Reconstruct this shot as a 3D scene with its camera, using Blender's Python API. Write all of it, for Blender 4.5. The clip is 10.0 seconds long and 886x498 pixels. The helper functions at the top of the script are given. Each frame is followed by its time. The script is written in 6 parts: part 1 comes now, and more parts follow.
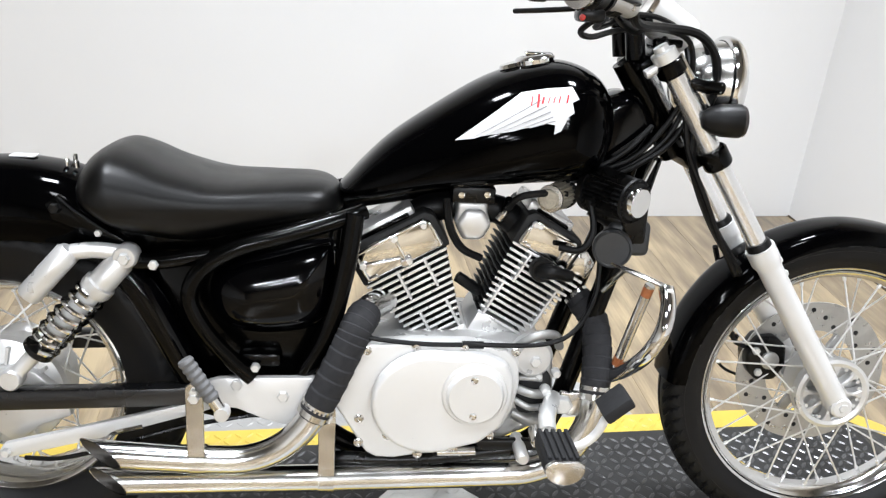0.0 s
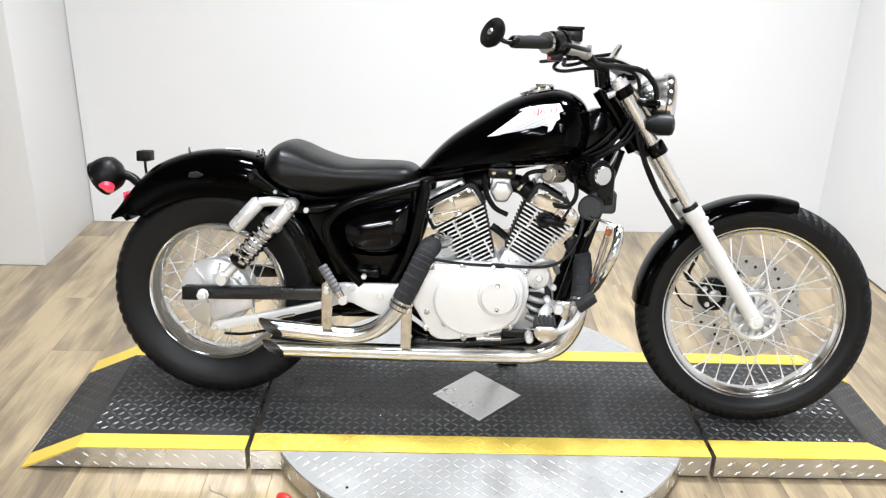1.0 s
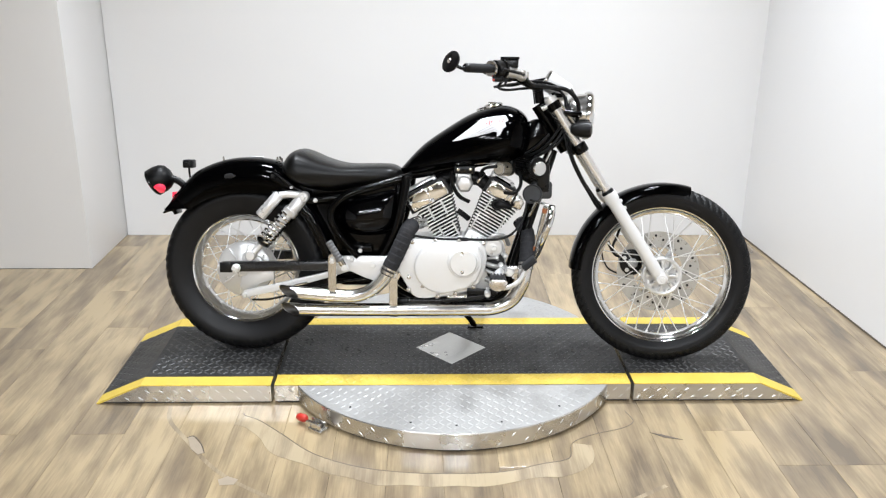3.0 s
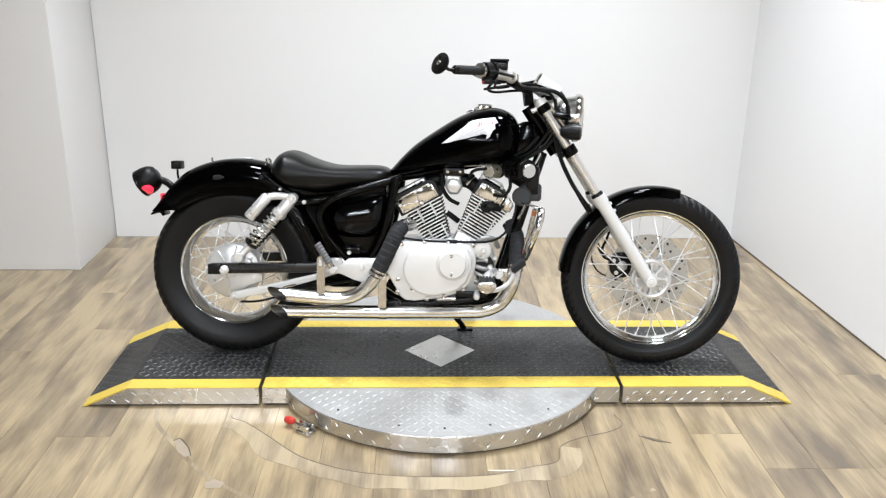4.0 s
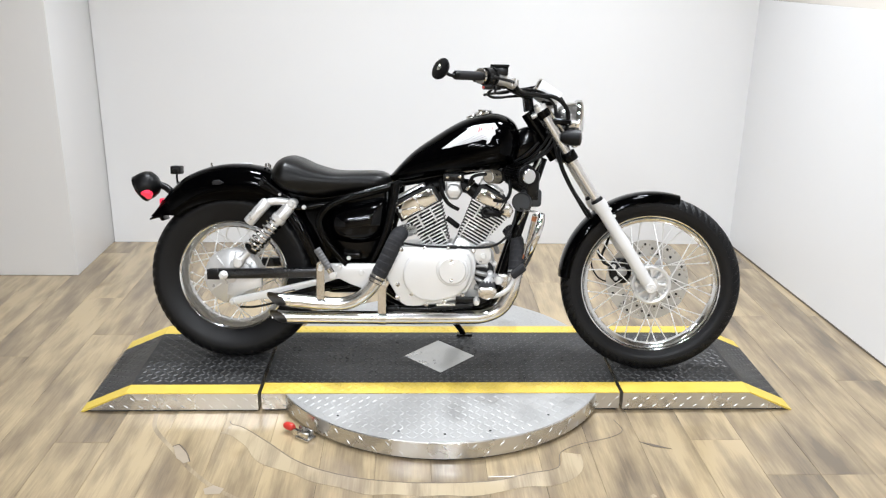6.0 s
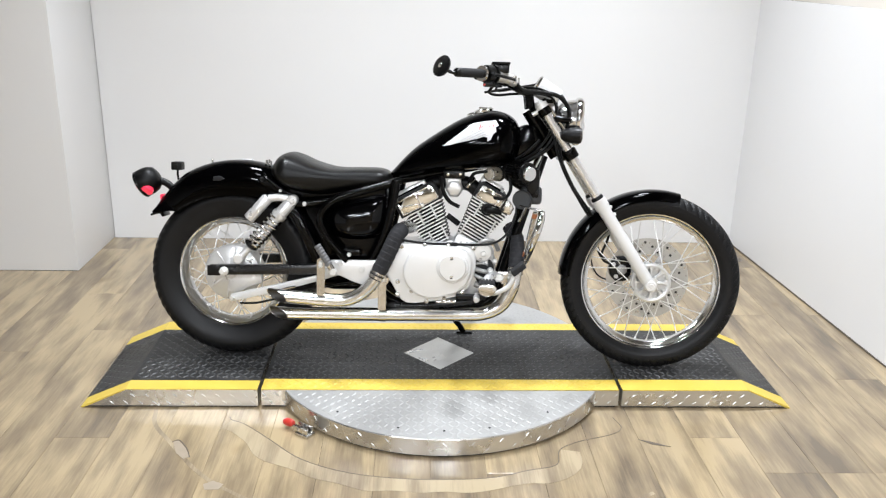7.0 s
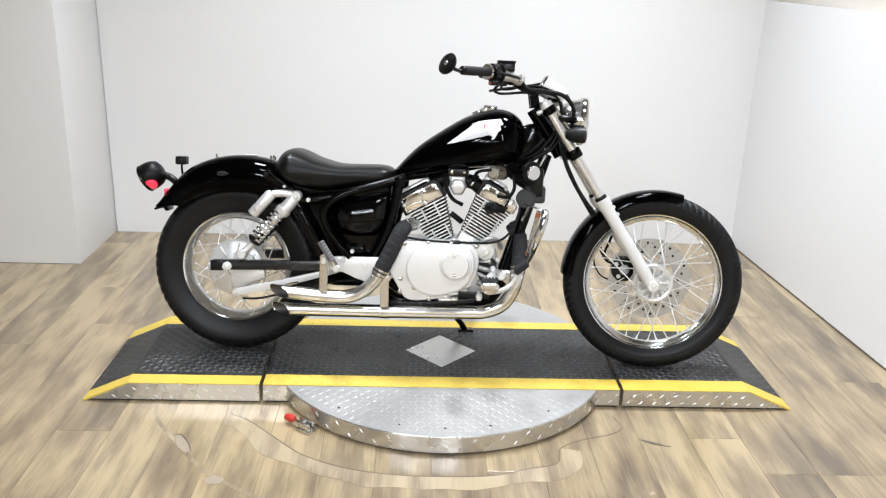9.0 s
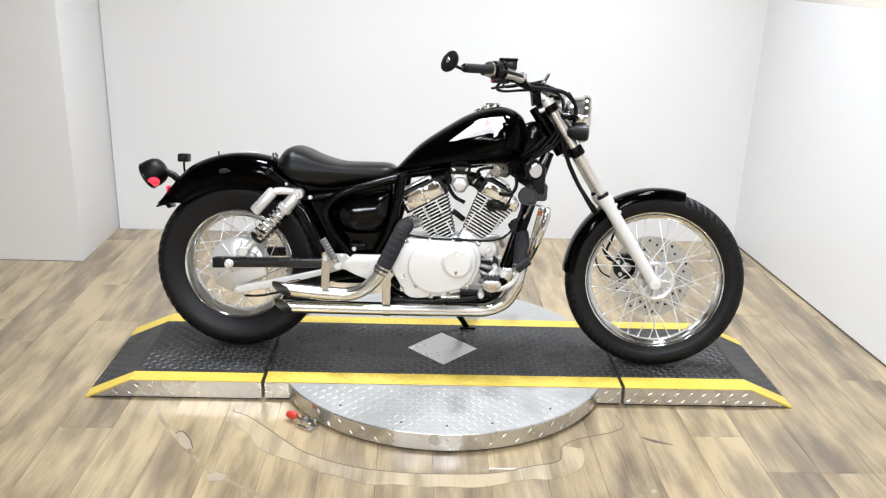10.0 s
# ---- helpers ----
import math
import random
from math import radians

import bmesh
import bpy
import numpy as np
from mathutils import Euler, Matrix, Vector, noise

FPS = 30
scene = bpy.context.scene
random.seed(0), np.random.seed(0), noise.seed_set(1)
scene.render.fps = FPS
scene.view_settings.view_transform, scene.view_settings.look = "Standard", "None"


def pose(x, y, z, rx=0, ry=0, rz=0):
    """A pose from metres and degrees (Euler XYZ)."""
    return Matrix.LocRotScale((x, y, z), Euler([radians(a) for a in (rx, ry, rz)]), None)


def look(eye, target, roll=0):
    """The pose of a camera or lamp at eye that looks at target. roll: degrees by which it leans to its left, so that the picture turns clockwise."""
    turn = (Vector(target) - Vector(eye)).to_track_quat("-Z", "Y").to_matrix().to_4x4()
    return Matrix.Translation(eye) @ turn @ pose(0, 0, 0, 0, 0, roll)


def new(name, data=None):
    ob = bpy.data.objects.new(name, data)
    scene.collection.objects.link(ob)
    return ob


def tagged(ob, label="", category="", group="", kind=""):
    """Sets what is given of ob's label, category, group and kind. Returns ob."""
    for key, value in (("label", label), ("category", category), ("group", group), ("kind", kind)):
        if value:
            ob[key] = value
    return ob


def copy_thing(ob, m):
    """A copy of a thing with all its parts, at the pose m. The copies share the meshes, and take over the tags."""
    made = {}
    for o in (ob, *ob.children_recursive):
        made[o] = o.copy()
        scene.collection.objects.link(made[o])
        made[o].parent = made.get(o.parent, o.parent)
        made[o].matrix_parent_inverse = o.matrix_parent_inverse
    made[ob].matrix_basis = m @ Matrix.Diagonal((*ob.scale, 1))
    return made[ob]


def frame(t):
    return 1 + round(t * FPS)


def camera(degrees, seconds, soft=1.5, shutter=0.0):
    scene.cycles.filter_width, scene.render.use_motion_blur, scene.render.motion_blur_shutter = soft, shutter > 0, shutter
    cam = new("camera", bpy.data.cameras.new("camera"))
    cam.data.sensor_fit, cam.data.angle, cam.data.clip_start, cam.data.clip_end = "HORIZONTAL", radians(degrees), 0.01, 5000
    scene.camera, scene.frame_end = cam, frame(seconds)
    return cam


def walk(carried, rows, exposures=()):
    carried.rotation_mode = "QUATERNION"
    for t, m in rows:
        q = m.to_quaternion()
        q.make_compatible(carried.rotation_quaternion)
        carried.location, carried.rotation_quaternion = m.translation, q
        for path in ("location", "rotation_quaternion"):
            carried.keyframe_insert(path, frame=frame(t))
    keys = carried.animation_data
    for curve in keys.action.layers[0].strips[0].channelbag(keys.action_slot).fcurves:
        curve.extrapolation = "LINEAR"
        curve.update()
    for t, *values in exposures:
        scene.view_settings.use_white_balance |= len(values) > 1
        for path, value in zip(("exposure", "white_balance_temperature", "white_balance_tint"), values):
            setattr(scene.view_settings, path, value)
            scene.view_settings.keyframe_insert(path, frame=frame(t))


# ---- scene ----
cam = camera(54.8, 10.0, soft=1.25)
PATH = [
    (0, (-0.242, -1.272, 1.292), (0.082, 0.489, 0.401), 4.31),
    (0.3, (-0.228, -1.591, 1.290), (0.004, 0.221, 0.475), 2.83),
    (0.5, (-0.207, -1.765, 1.336), (-0.058, 0.071, 0.558), 1.56),
    (0.7, (-0.177, -1.925, 1.380), (-0.123, -0.066, 0.643), 1.23),
    (1, (-0.149, -2.156, 1.407), (-0.116, -0.304, 0.651), 1.53),
    (1.3, (-0.152, -2.373, 1.412), (-0.102, -0.476, 0.736), 1.02),
    (1.5, (-0.164, -2.520, 1.423), (-0.080, -0.646, 0.730), 0.99),
    (1.8, (-0.197, -2.679, 1.436), (-0.099, -0.806, 0.742), 1.81),
    (2, (-0.211, -2.754, 1.443), (-0.080, -0.873, 0.776), 2.23),
    (2.2, (-0.204, -2.799, 1.446), (-0.093, -0.919, 0.773), 1.72),
    (3.5, (-0.074, -2.884, 1.452), (-0.029, -0.991, 0.808), 0.47),
    (4, (-0.097, -2.870, 1.448), (-0.029, -0.980, 0.800), 0.82),
    (4.5, (-0.099, -2.862, 1.447), (-0.037, -0.968, 0.806), 0.71),
    (5, (-0.096, -2.849, 1.443), (-0.025, -0.955, 0.805), 0.91),
    (5.5, (-0.107, -2.860, 1.444), (-0.032, -0.965, 0.810), 0.91),
    (7, (-0.109, -2.870, 1.444), (-0.033, -0.977, 0.804), 1.24),
    (7.5, (-0.105, -2.857, 1.445), (-0.036, -0.966, 0.799), 1.61),
    (8, (-0.117, -2.863, 1.445), (-0.046, -0.970, 0.804), 1.79),
    (8.5, (-0.117, -2.865, 1.444), (-0.046, -0.973, 0.798), 1.70),
    (9, (-0.121, -2.874, 1.442), (-0.044, -0.982, 0.799), 1.97),
    (9.5, (-0.120, -2.880, 1.444), (-0.052, -0.989, 0.795), 1.84),
    (10, (-0.120, -2.874, 1.443), (-0.048, -0.984, 0.794), 1.99),
]
walk(cam, [(t, look(eye, target, roll)) for t, eye, target, roll in PATH], [(0.0, 0.20), (1.0, 0.34), (2.0, 0.24), (3.4, 0.14), (5.6, 0.14), (7.0, 0.13), (8.0, 0.13), (9.0, 0.14), (10.0, 0.2)])

# ---- world and lamps ----
world = bpy.data.worlds.new("world")
scene.world = world
world.use_nodes = True
world.node_tree.nodes["Background"].inputs[0].default_value = (0.9, 0.95, 1.0, 1)
world.node_tree.nodes["Background"].inputs[1].default_value = 0.05


def ceiling_lamp(x, y, z, sx, sy, watts):
    data = bpy.data.lights.new("ceiling_light", "AREA")
    data.shape, data.size, data.size_y, data.energy, data.color = "RECTANGLE", sx, sy, watts, (0.892, 0.937, 1.0)
    data.spread = radians(156 if y < -2.0 else 118)
    lamp = new("ceiling_light", data)
    lamp.matrix_world = pose(x, y, z)
    return lamp


LAMPS = [(x, y, 58, 0.22) for y in (-3.7, -4.8, -5.9, -7.0) for x in (-1.7, 0.3)] + [(-0.8, -1.0, 12, 0.3), (0.6, -1.0, 15, 0.3), (-0.75, 0.45, 30, 0.3), (0.8, 0.45, 41, 0.3)]
for lx, ly, watts, side in LAMPS:
    ceiling_lamp(lx, ly, 2.86, side, side, watts)

# ---- materials ----
def material(name, colour, rough=0.5, metal=0.0, coat=0.0, spread=0.0, scale=40.0, bump=0.0, bump_scale=200.0, rough_spread=0.0, detail=4.0, stretch=(1, 1, 1), spec=0.5):
    """A surface whose colour, gloss and relief vary by noise at two scales."""
    m = bpy.data.materials.new(name)
    m.use_nodes = True
    t = m.node_tree
    b = t.nodes["Principled BSDF"]
    b.inputs["Metallic"].default_value = metal
    b.inputs["Coat Weight"].default_value = coat
    b.inputs["Specular IOR Level"].default_value = spec
    b.inputs["Coat Roughness"].default_value = 0.04
    co = t.nodes.new("ShaderNodeTexCoord")
    mp = t.nodes.new("ShaderNodeMapping")
    mp.inputs["Scale"].default_value = stretch
    t.links.new(co.outputs["Object"], mp.inputs["Vector"])

    def noise_node(size, det):
        n = t.nodes.new("ShaderNodeTexNoise")
        n.inputs["Scale"].default_value, n.inputs["Detail"].default_value = size, det
        t.links.new(mp.outputs["Vector"], n.inputs["Vector"])
        return n

    big = noise_node(scale, detail)
    fine = noise_node(bump_scale, 3.0)
    ramp = t.nodes.new("ShaderNodeMix")
    ramp.data_type = "RGBA"
    ramp.inputs["A"].default_value = (*[max(0.0, c * (1 - spread)) for c in colour], 1)
    ramp.inputs["B"].default_value = (*[min(1.0, c * (1 + spread)) for c in colour], 1)
    t.links.new(big.outputs["Fac"], ramp.inputs["Factor"])
    t.links.new(ramp.outputs["Result"], b.inputs["Base Color"])
    rr = t.nodes.new("ShaderNodeMapRange")
    rr.inputs["From Min"].default_value, rr.inputs["From Max"].default_value = 0.3, 0.7
    rr.inputs["To Min"].default_value, rr.inputs["To Max"].default_value = max(0.02, rough - rough_spread), min(1, rough + rough_spread)
    t.links.new(big.outputs["Fac"], rr.inputs["Value"])
    t.links.new(rr.outputs["Result"], b.inputs["Roughness"])
    if bump:
        bp = t.nodes.new("ShaderNodeBump")
        bp.inputs["Strength"].default_value, bp.inputs["Distance"].default_value = bump, 0.002
        t.links.new(fine.outputs["Fac"], bp.inputs["Height"])
        t.links.new(bp.outputs["Normal"], b.inputs["Normal"])
    return m


PAINT = material("gloss_black_paint", (0.0004, 0.0004, 0.0005), 0.06, spread=0.3, scale=6, rough_spread=0.015, spec=0.06)
GLOSS = material("polished_black_cover", (0.0005, 0.0005, 0.0007), 0.09, spread=0.3, scale=8, rough_spread=0.02, spec=0.17)
FRAME = material("black_frame_paint", (0.0005, 0.0005, 0.0005), 0.17, spread=0.3, scale=30, rough_spread=0.04, bump=0.05, spec=0.13)
SWING = material("worn_black_enamel", (0.006, 0.006, 0.0065), 0.28, spread=0.5, scale=12, rough_spread=0.08, bump=0.04, spec=0.5)
SATIN = material("satin_black_metal", (0.002, 0.002, 0.002), 0.3, spread=0.4, scale=40, bump=0.1, rough_spread=0.08, spec=0.25)
PLASTIC = material("black_plastic", (0.0022, 0.0022, 0.0024), 0.40, spread=0.3, scale=60, bump=0.15, bump_scale=900, rough_spread=0.06, spec=0.2)
VINYL = material("black_seat_vinyl", (0.0008, 0.0008, 0.0008), 0.33, spread=0.3, scale=18, bump=0.14, bump_scale=700, rough_spread=0.04, spec=0.23)
SIDEWALL = material("tyre_sidewall", (0.0046, 0.0046, 0.0052), 0.42, spread=0.35, scale=9, bump=0.08, bump_scale=400, rough_spread=0.06, spec=0.21)
RUBBER = material("tyre_rubber", (0.0052, 0.0052, 0.0056), 0.5, spread=0.5, scale=14, bump=0.2, bump_scale=500, rough_spread=0.1, spec=0.19)
CHROME = material("chrome", (0.66, 0.66, 0.655), 0.06, 1.0, spread=0.05, scale=20, rough_spread=0.03)
DULL = material("dull_chrome", (0.64, 0.635, 0.62), 0.17, 1.0, spread=0.08, scale=14, rough_spread=0.06, bump=0.02)
FORK = material("fork_chrome", (0.70, 0.70, 0.70), 0.24, 0.85, spread=0.03, scale=8, rough_spread=0.015)
SPOKE = material("zinc_spoke", (0.74, 0.74, 0.735), 0.38, 0.5, spread=0.12, scale=80, rough_spread=0.08)
RIM = material("rim_chrome", (0.64, 0.64, 0.635), 0.12, 1.0, spread=0.12, scale=60, rough_spread=0.06)
CASTING = material("dull_grey_casting", (0.36, 0.358, 0.35), 0.42, 0.6, spread=0.3, scale=45, bump=0.15, bump_scale=420, rough_spread=0.1)
WORN = material("worn_chrome", (0.56, 0.545, 0.52), 0.2, 1.0, spread=0.18, scale=35, rough_spread=0.1, bump=0.06)
ALLOY = material("cast_alloy", (0.65, 0.648, 0.642), 0.34, 0.6, spread=0.12, scale=25, bump=0.12, bump_scale=420, rough_spread=0.08)
SILVER = material("silver_lacquer", (0.68, 0.677, 0.67), 0.32, 0.3, spread=0.06, scale=12, bump=0.05, bump_scale=500, rough_spread=0.05)
BOLT = material("zinc_bolt", (0.70, 0.70, 0.69), 0.34, 0.45, spread=0.12, scale=60, rough_spread=0.08)
FIN = material("machined_fin", (0.78, 0.78, 0.775), 0.34, 0.6, spread=0.15, scale=50, rough_spread=0.1)
CORE = material("dark_cylinder", (0.008, 0.008, 0.008), 0.6, spread=0.4, scale=40, bump=0.2, spec=0.3)
DISC = material("brake_steel", (0.46, 0.455, 0.44), 0.32, 0.75, spread=0.15, scale=60, rough_spread=0.08)
WRAP = material("heat_wrap", (0.022, 0.022, 0.024), 0.85, spread=0.35, scale=90, bump=0.6, bump_scale=600, spec=0.25)
SOOT = material("sooty_bore", (0.045, 0.041, 0.036), 0.45, 0.4, spread=0.6, scale=40, rough_spread=0.1)
GREY = material("grey_rubber", (0.014, 0.014, 0.015), 0.7, spread=0.3, scale=60, bump=0.3, spec=0.25)
LENS = material("red_lens", (0.75, 0.02, 0.05), 0.15, coat=0.5, spread=0.1)
LENS.node_tree.nodes["Principled BSDF"].inputs["Emission Color"].default_value = (1.0, 0.06, 0.12, 1)
LENS.node_tree.nodes["Principled BSDF"].inputs["Emission Strength"].default_value = 0.55
HORN = material("blue_grey_plastic", (0.028, 0.030, 0.033), 0.45, spread=0.2, scale=40, bump=0.1)
ORANGE = material("amber_lens", (0.7, 0.12, 0.01), 0.2, coat=0.4, spread=0.1)
RUSTY = material("faded_amber", (0.30, 0.10, 0.035), 0.4, spread=0.4, scale=60)
RED = material("red_grip", (0.42, 0.025, 0.015), 0.4, spread=0.2, scale=60)
BRASS = material("filter_gauze", (0.50, 0.46, 0.38), 0.4, 0.7, spread=0.4, scale=300)
DECAL = material("silver_decal", (0.60, 0.60, 0.61), 0.42, 0.1, spread=0.06, scale=40)
FEATHER = material("grey_feather_line", (0.22, 0.22, 0.225), 0.45, spread=0.1, scale=40)
DECAL_RED = material("red_decal", (0.6, 0.03, 0.04), 0.35, spread=0.1)
GAUGE = material("gauge_face", (0.55, 0.53, 0.5), 0.4, spread=0.1)
WALL = material("white_wall_paint", (0.71, 0.708, 0.708), 0.34, spread=0.02, scale=1.2, bump=0.06, bump_scale=90, rough_spread=0.02)
SHADED_WALL = material("shaded_beige_wall", (0.62, 0.58, 0.52), 0.5, spread=0.06, scale=3, bump=0.05)
CEIL = material("ceiling_tile", (0.13, 0.13, 0.13), 0.9, spread=0.06, scale=30, bump=0.2)
ROOM = material("showroom_wall", (0.46, 0.39, 0.29), 0.7, spread=0.2, scale=2)
BLACKTREAD = material("black_tread_paint", (0.020, 0.0199, 0.0197), 0.44, 0.0, spread=0.9, scale=4.5, bump=0.25, bump_scale=300, rough_spread=0.14, detail=9, spec=0.35)
# paler than the deck paint: glints on the lugs put into colour, besides wear
LUG = material("worn_glinting_lug", (0.054, 0.054, 0.055), 0.35, spread=0.7, scale=12, rough_spread=0.10, spec=0.5)
YELLOW = material("yellow_safety_paint", (0.55, 0.400, 0.060), 0.45, spread=0.16, scale=16, bump=0.2, bump_scale=250, rough_spread=0.1, detail=8)
TREAD = material("aluminium_tread_plate", (0.60, 0.60, 0.585), 0.33, 0.7, spread=0.10, scale=9, bump=0.12, bump_scale=260, rough_spread=0.1, detail=8)
PLATE = material("dull_tread_plate", (0.345, 0.342, 0.334), 0.40, 0.35, spread=0.12, scale=7, bump=0.10, bump_scale=260, rough_spread=0.08, detail=8)
SKIRT = material("aluminium_skirt", (0.56, 0.545, 0.51), 0.28, 0.9, spread=0.15, scale=9, bump=0.1, bump_scale=220, rough_spread=0.1, detail=8)
SEAMDIRT = material("dirty_joint", (0.085, 0.066, 0.048), 0.8, spread=0.3, scale=30)
# near-black for gaps, and for the shade line painted under the platform
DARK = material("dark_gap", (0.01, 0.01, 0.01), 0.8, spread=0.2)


def glass_material():
    m = bpy.data.materials.new("clear_glass")
    m.use_nodes = True
    b = m.node_tree.nodes["Principled BSDF"]
    b.inputs["Base Color"].default_value = (0.97, 0.97, 0.97, 1)
    b.inputs["Transmission Weight"].default_value = 0.9
    b.inputs["Roughness"].default_value = 0.16
    b.inputs["IOR"].default_value = 1.45
    return m


GLASS = glass_material()
FLUTED = glass_material()
FLUTED.name = "fluted_glass"
FLUTED.node_tree.nodes["Principled BSDF"].inputs["Transmission Weight"].default_value = 0.55
FLUTED.node_tree.nodes["Principled BSDF"].inputs["Roughness"].default_value = 0.3


def plank_material(name, low, mid, high):
    """Printed oak: each plank its own tone, long grain and cross bars of the print."""
    m = bpy.data.materials.new(name)
    m.use_nodes = True
    t = m.node_tree
    b = t.nodes["Principled BSDF"]
    co, info = t.nodes.new("ShaderNodeTexCoord"), t.nodes.new("ShaderNodeObjectInfo")
    geo = t.nodes.new("ShaderNodeNewGeometry")
    add = t.nodes.new("ShaderNodeMath")
    t.links.new(info.outputs["Random"], add.inputs[0])
    t.links.new(geo.outputs["Random Per Island"], add.inputs[1])
    frac = t.nodes.new("ShaderNodeMath")
    frac.operation = "FRACT"
    t.links.new(add.outputs[0], frac.inputs[0])
    off = t.nodes.new("ShaderNodeVectorMath")
    off.operation = "SCALE"
    off.inputs[0].default_value = (13.0, 29.0, 7.0)
    t.links.new(frac.outputs[0], off.inputs["Scale"])
    pos = t.nodes.new("ShaderNodeVectorMath")
    t.links.new(geo.outputs["Position"], pos.inputs[0])
    t.links.new(off.outputs[0], pos.inputs[1])

    def grain(sx, sy, size, det, rough):
        mp = t.nodes.new("ShaderNodeMapping")
        mp.inputs["Scale"].default_value = (sx, sy, 1)
        t.links.new(pos.outputs[0], mp.inputs["Vector"])
        n = t.nodes.new("ShaderNodeTexNoise")
        n.inputs["Scale"].default_value, n.inputs["Detail"].default_value, n.inputs["Roughness"].default_value = size, det, rough
        t.links.new(mp.outputs["Vector"], n.inputs["Vector"])
        return n

    fine, streak, cloud, knots = grain(60, 2.5, 3, 6, 0.6), grain(10, 1.9, 1.6, 4, 0.5), grain(2.6, 1.4, 1, 3, 0.5), grain(6, 3.2, 1.3, 2, 0.4)

    def blend(a, weight, b):
        n = t.nodes.new("ShaderNodeMath")
        n.operation = "MULTIPLY_ADD"
        n.inputs[1].default_value = weight
        t.links.new(a, n.inputs[0])
        t.links.new(b, n.inputs[2])
        return n.outputs[0]

    base = t.nodes.new("ShaderNodeMath")
    base.operation = "MULTIPLY"
    base.inputs[1].default_value = 0.16
    t.links.new(frac.outputs[0], base.inputs[0])
    total = blend(fine.outputs["Fac"], 0.28, blend(streak.outputs["Fac"], 0.9, blend(cloud.outputs["Fac"], 0.5, base.outputs[0])))
    mr = t.nodes.new("ShaderNodeMapRange")
    mr.inputs["From Min"].default_value, mr.inputs["From Max"].default_value = 0.67, 1.09
    t.links.new(total, mr.inputs["Value"])
    ramp = t.nodes.new("ShaderNodeValToRGB")
    ramp.color_ramp.elements[0].color = (*low, 1)
    ramp.color_ramp.elements[1].color = (*high, 1)
    middle = ramp.color_ramp.elements.new(0.5)
    middle.color = (*mid, 1)
    t.links.new(mr.outputs["Result"], ramp.inputs["Fac"])
    mix = t.nodes.new("ShaderNodeMix")
    mix.data_type = "RGBA"
    mix.blend_type = "MULTIPLY"
    mix.inputs["B"].default_value = (0.72, 0.66, 0.58, 1)
    fac = t.nodes.new("ShaderNodeMapRange")
    fac.inputs["From Min"].default_value, fac.inputs["From Max"].default_value = 0.66, 0.82
    t.links.new(knots.outputs["Fac"], fac.inputs["Value"])
    t.links.new(fac.outputs["Result"], mix.inputs["Factor"])
    t.links.new(ramp.outputs["Color"], mix.inputs["A"])
    t.links.new(mix.outputs["Result"], b.inputs["Base Color"])
    long_grain = fine
    b.inputs["Roughness"].default_value = 0.22
    b.inputs["Specular IOR Level"].default_value = 1.0
    bp = t.nodes.new("ShaderNodeBump")
    bp.inputs["Strength"].default_value, bp.inputs["Distance"].default_value = 0.12, 0.001
    t.links.new(long_grain.outputs["Fac"], bp.inputs["Height"])
    t.links.new(bp.outputs["Normal"], b.inputs["Normal"])
    return m


OAK = plank_material("oak_plank", (0.120, 0.092, 0.062), (0.228, 0.173, 0.106), (0.365, 0.282, 0.166))
OAK_PALE = plank_material("oak_patch", (0.14, 0.106, 0.07), (0.235, 0.183, 0.12), (0.37, 0.30, 0.195))

# ---- builders ----
def part(name, bm, mat, parent=None, label="", sharp=38.0):
    """Links a bmesh as one mesh object under a thing or a part."""
    bmesh.ops.recalc_face_normals(bm, faces=bm.faces)
    for f in bm.faces:
        f.smooth = True
    limit = radians(sharp)
    for e in bm.edges:
        e.smooth = e.calc_face_angle(0.0) < limit
    me = bpy.data.meshes.new(name)
    bm.to_mesh(me)
    bm.free()
    me.materials.append(mat)
    ob = new(name, me)
    if parent:
        ob.parent = parent
    if label:
        tagged(ob, label)
    return ob


def thing(name, m, label, category, group="", kind=""):
    ob = new(name)
    ob.empty_display_size = 0.1
    ob.matrix_world = m
    return tagged(ob, label, category, group, kind)


def box(x0, x1, y0, y1, z0, z1, bevel=0.0, segs=2, bm=None):
    b2 = bmesh.new()
    vs = [b2.verts.new((x, y, z)) for x in (x0, x1) for y in (y0, y1) for z in (z0, z1)]
    for f in ((0, 1, 3, 2), (4, 6, 7, 5), (0, 4, 5, 1), (2, 3, 7, 6), (0, 2, 6, 4), (1, 5, 7, 3)):
        b2.faces.new([vs[i] for i in f])
    if bevel:
        bmesh.ops.bevel(b2, geom=list(b2.edges), offset=bevel, segments=segs, affect="EDGES", profile=0.5)
    return join(bm, b2)


def join(bm, b2):
    if bm is None:
        return b2
    me = bpy.data.meshes.new("tmp")
    b2.to_mesh(me)
    b2.free()
    bm.from_mesh(me)
    bpy.data.meshes.remove(me)
    return bm


def smooth_path(pts, n=6, closed=False):
    """A Catmull-Rom curve through the points."""
    p = [Vector(q) for q in pts]
    out = []
    count = len(p) if closed else len(p) - 1
    for i in range(count):
        a = p[i - 1] if (i or closed) else p[0] * 2 - p[1]
        b, c = p[i], p[(i + 1) % len(p)]
        d = p[(i + 2) % len(p)] if (i + 2 < len(p) or closed) else c * 2 - b
        for k in range(n):
            u = k / n
            out.append(0.5 * (2 * b + (c - a) * u + (2 * a - 5 * b + 4 * c - d) * u * u + (3 * b - a - 3 * c + d) * u ** 3))
    if not closed:
        out.append(p[-1].copy())
    return out


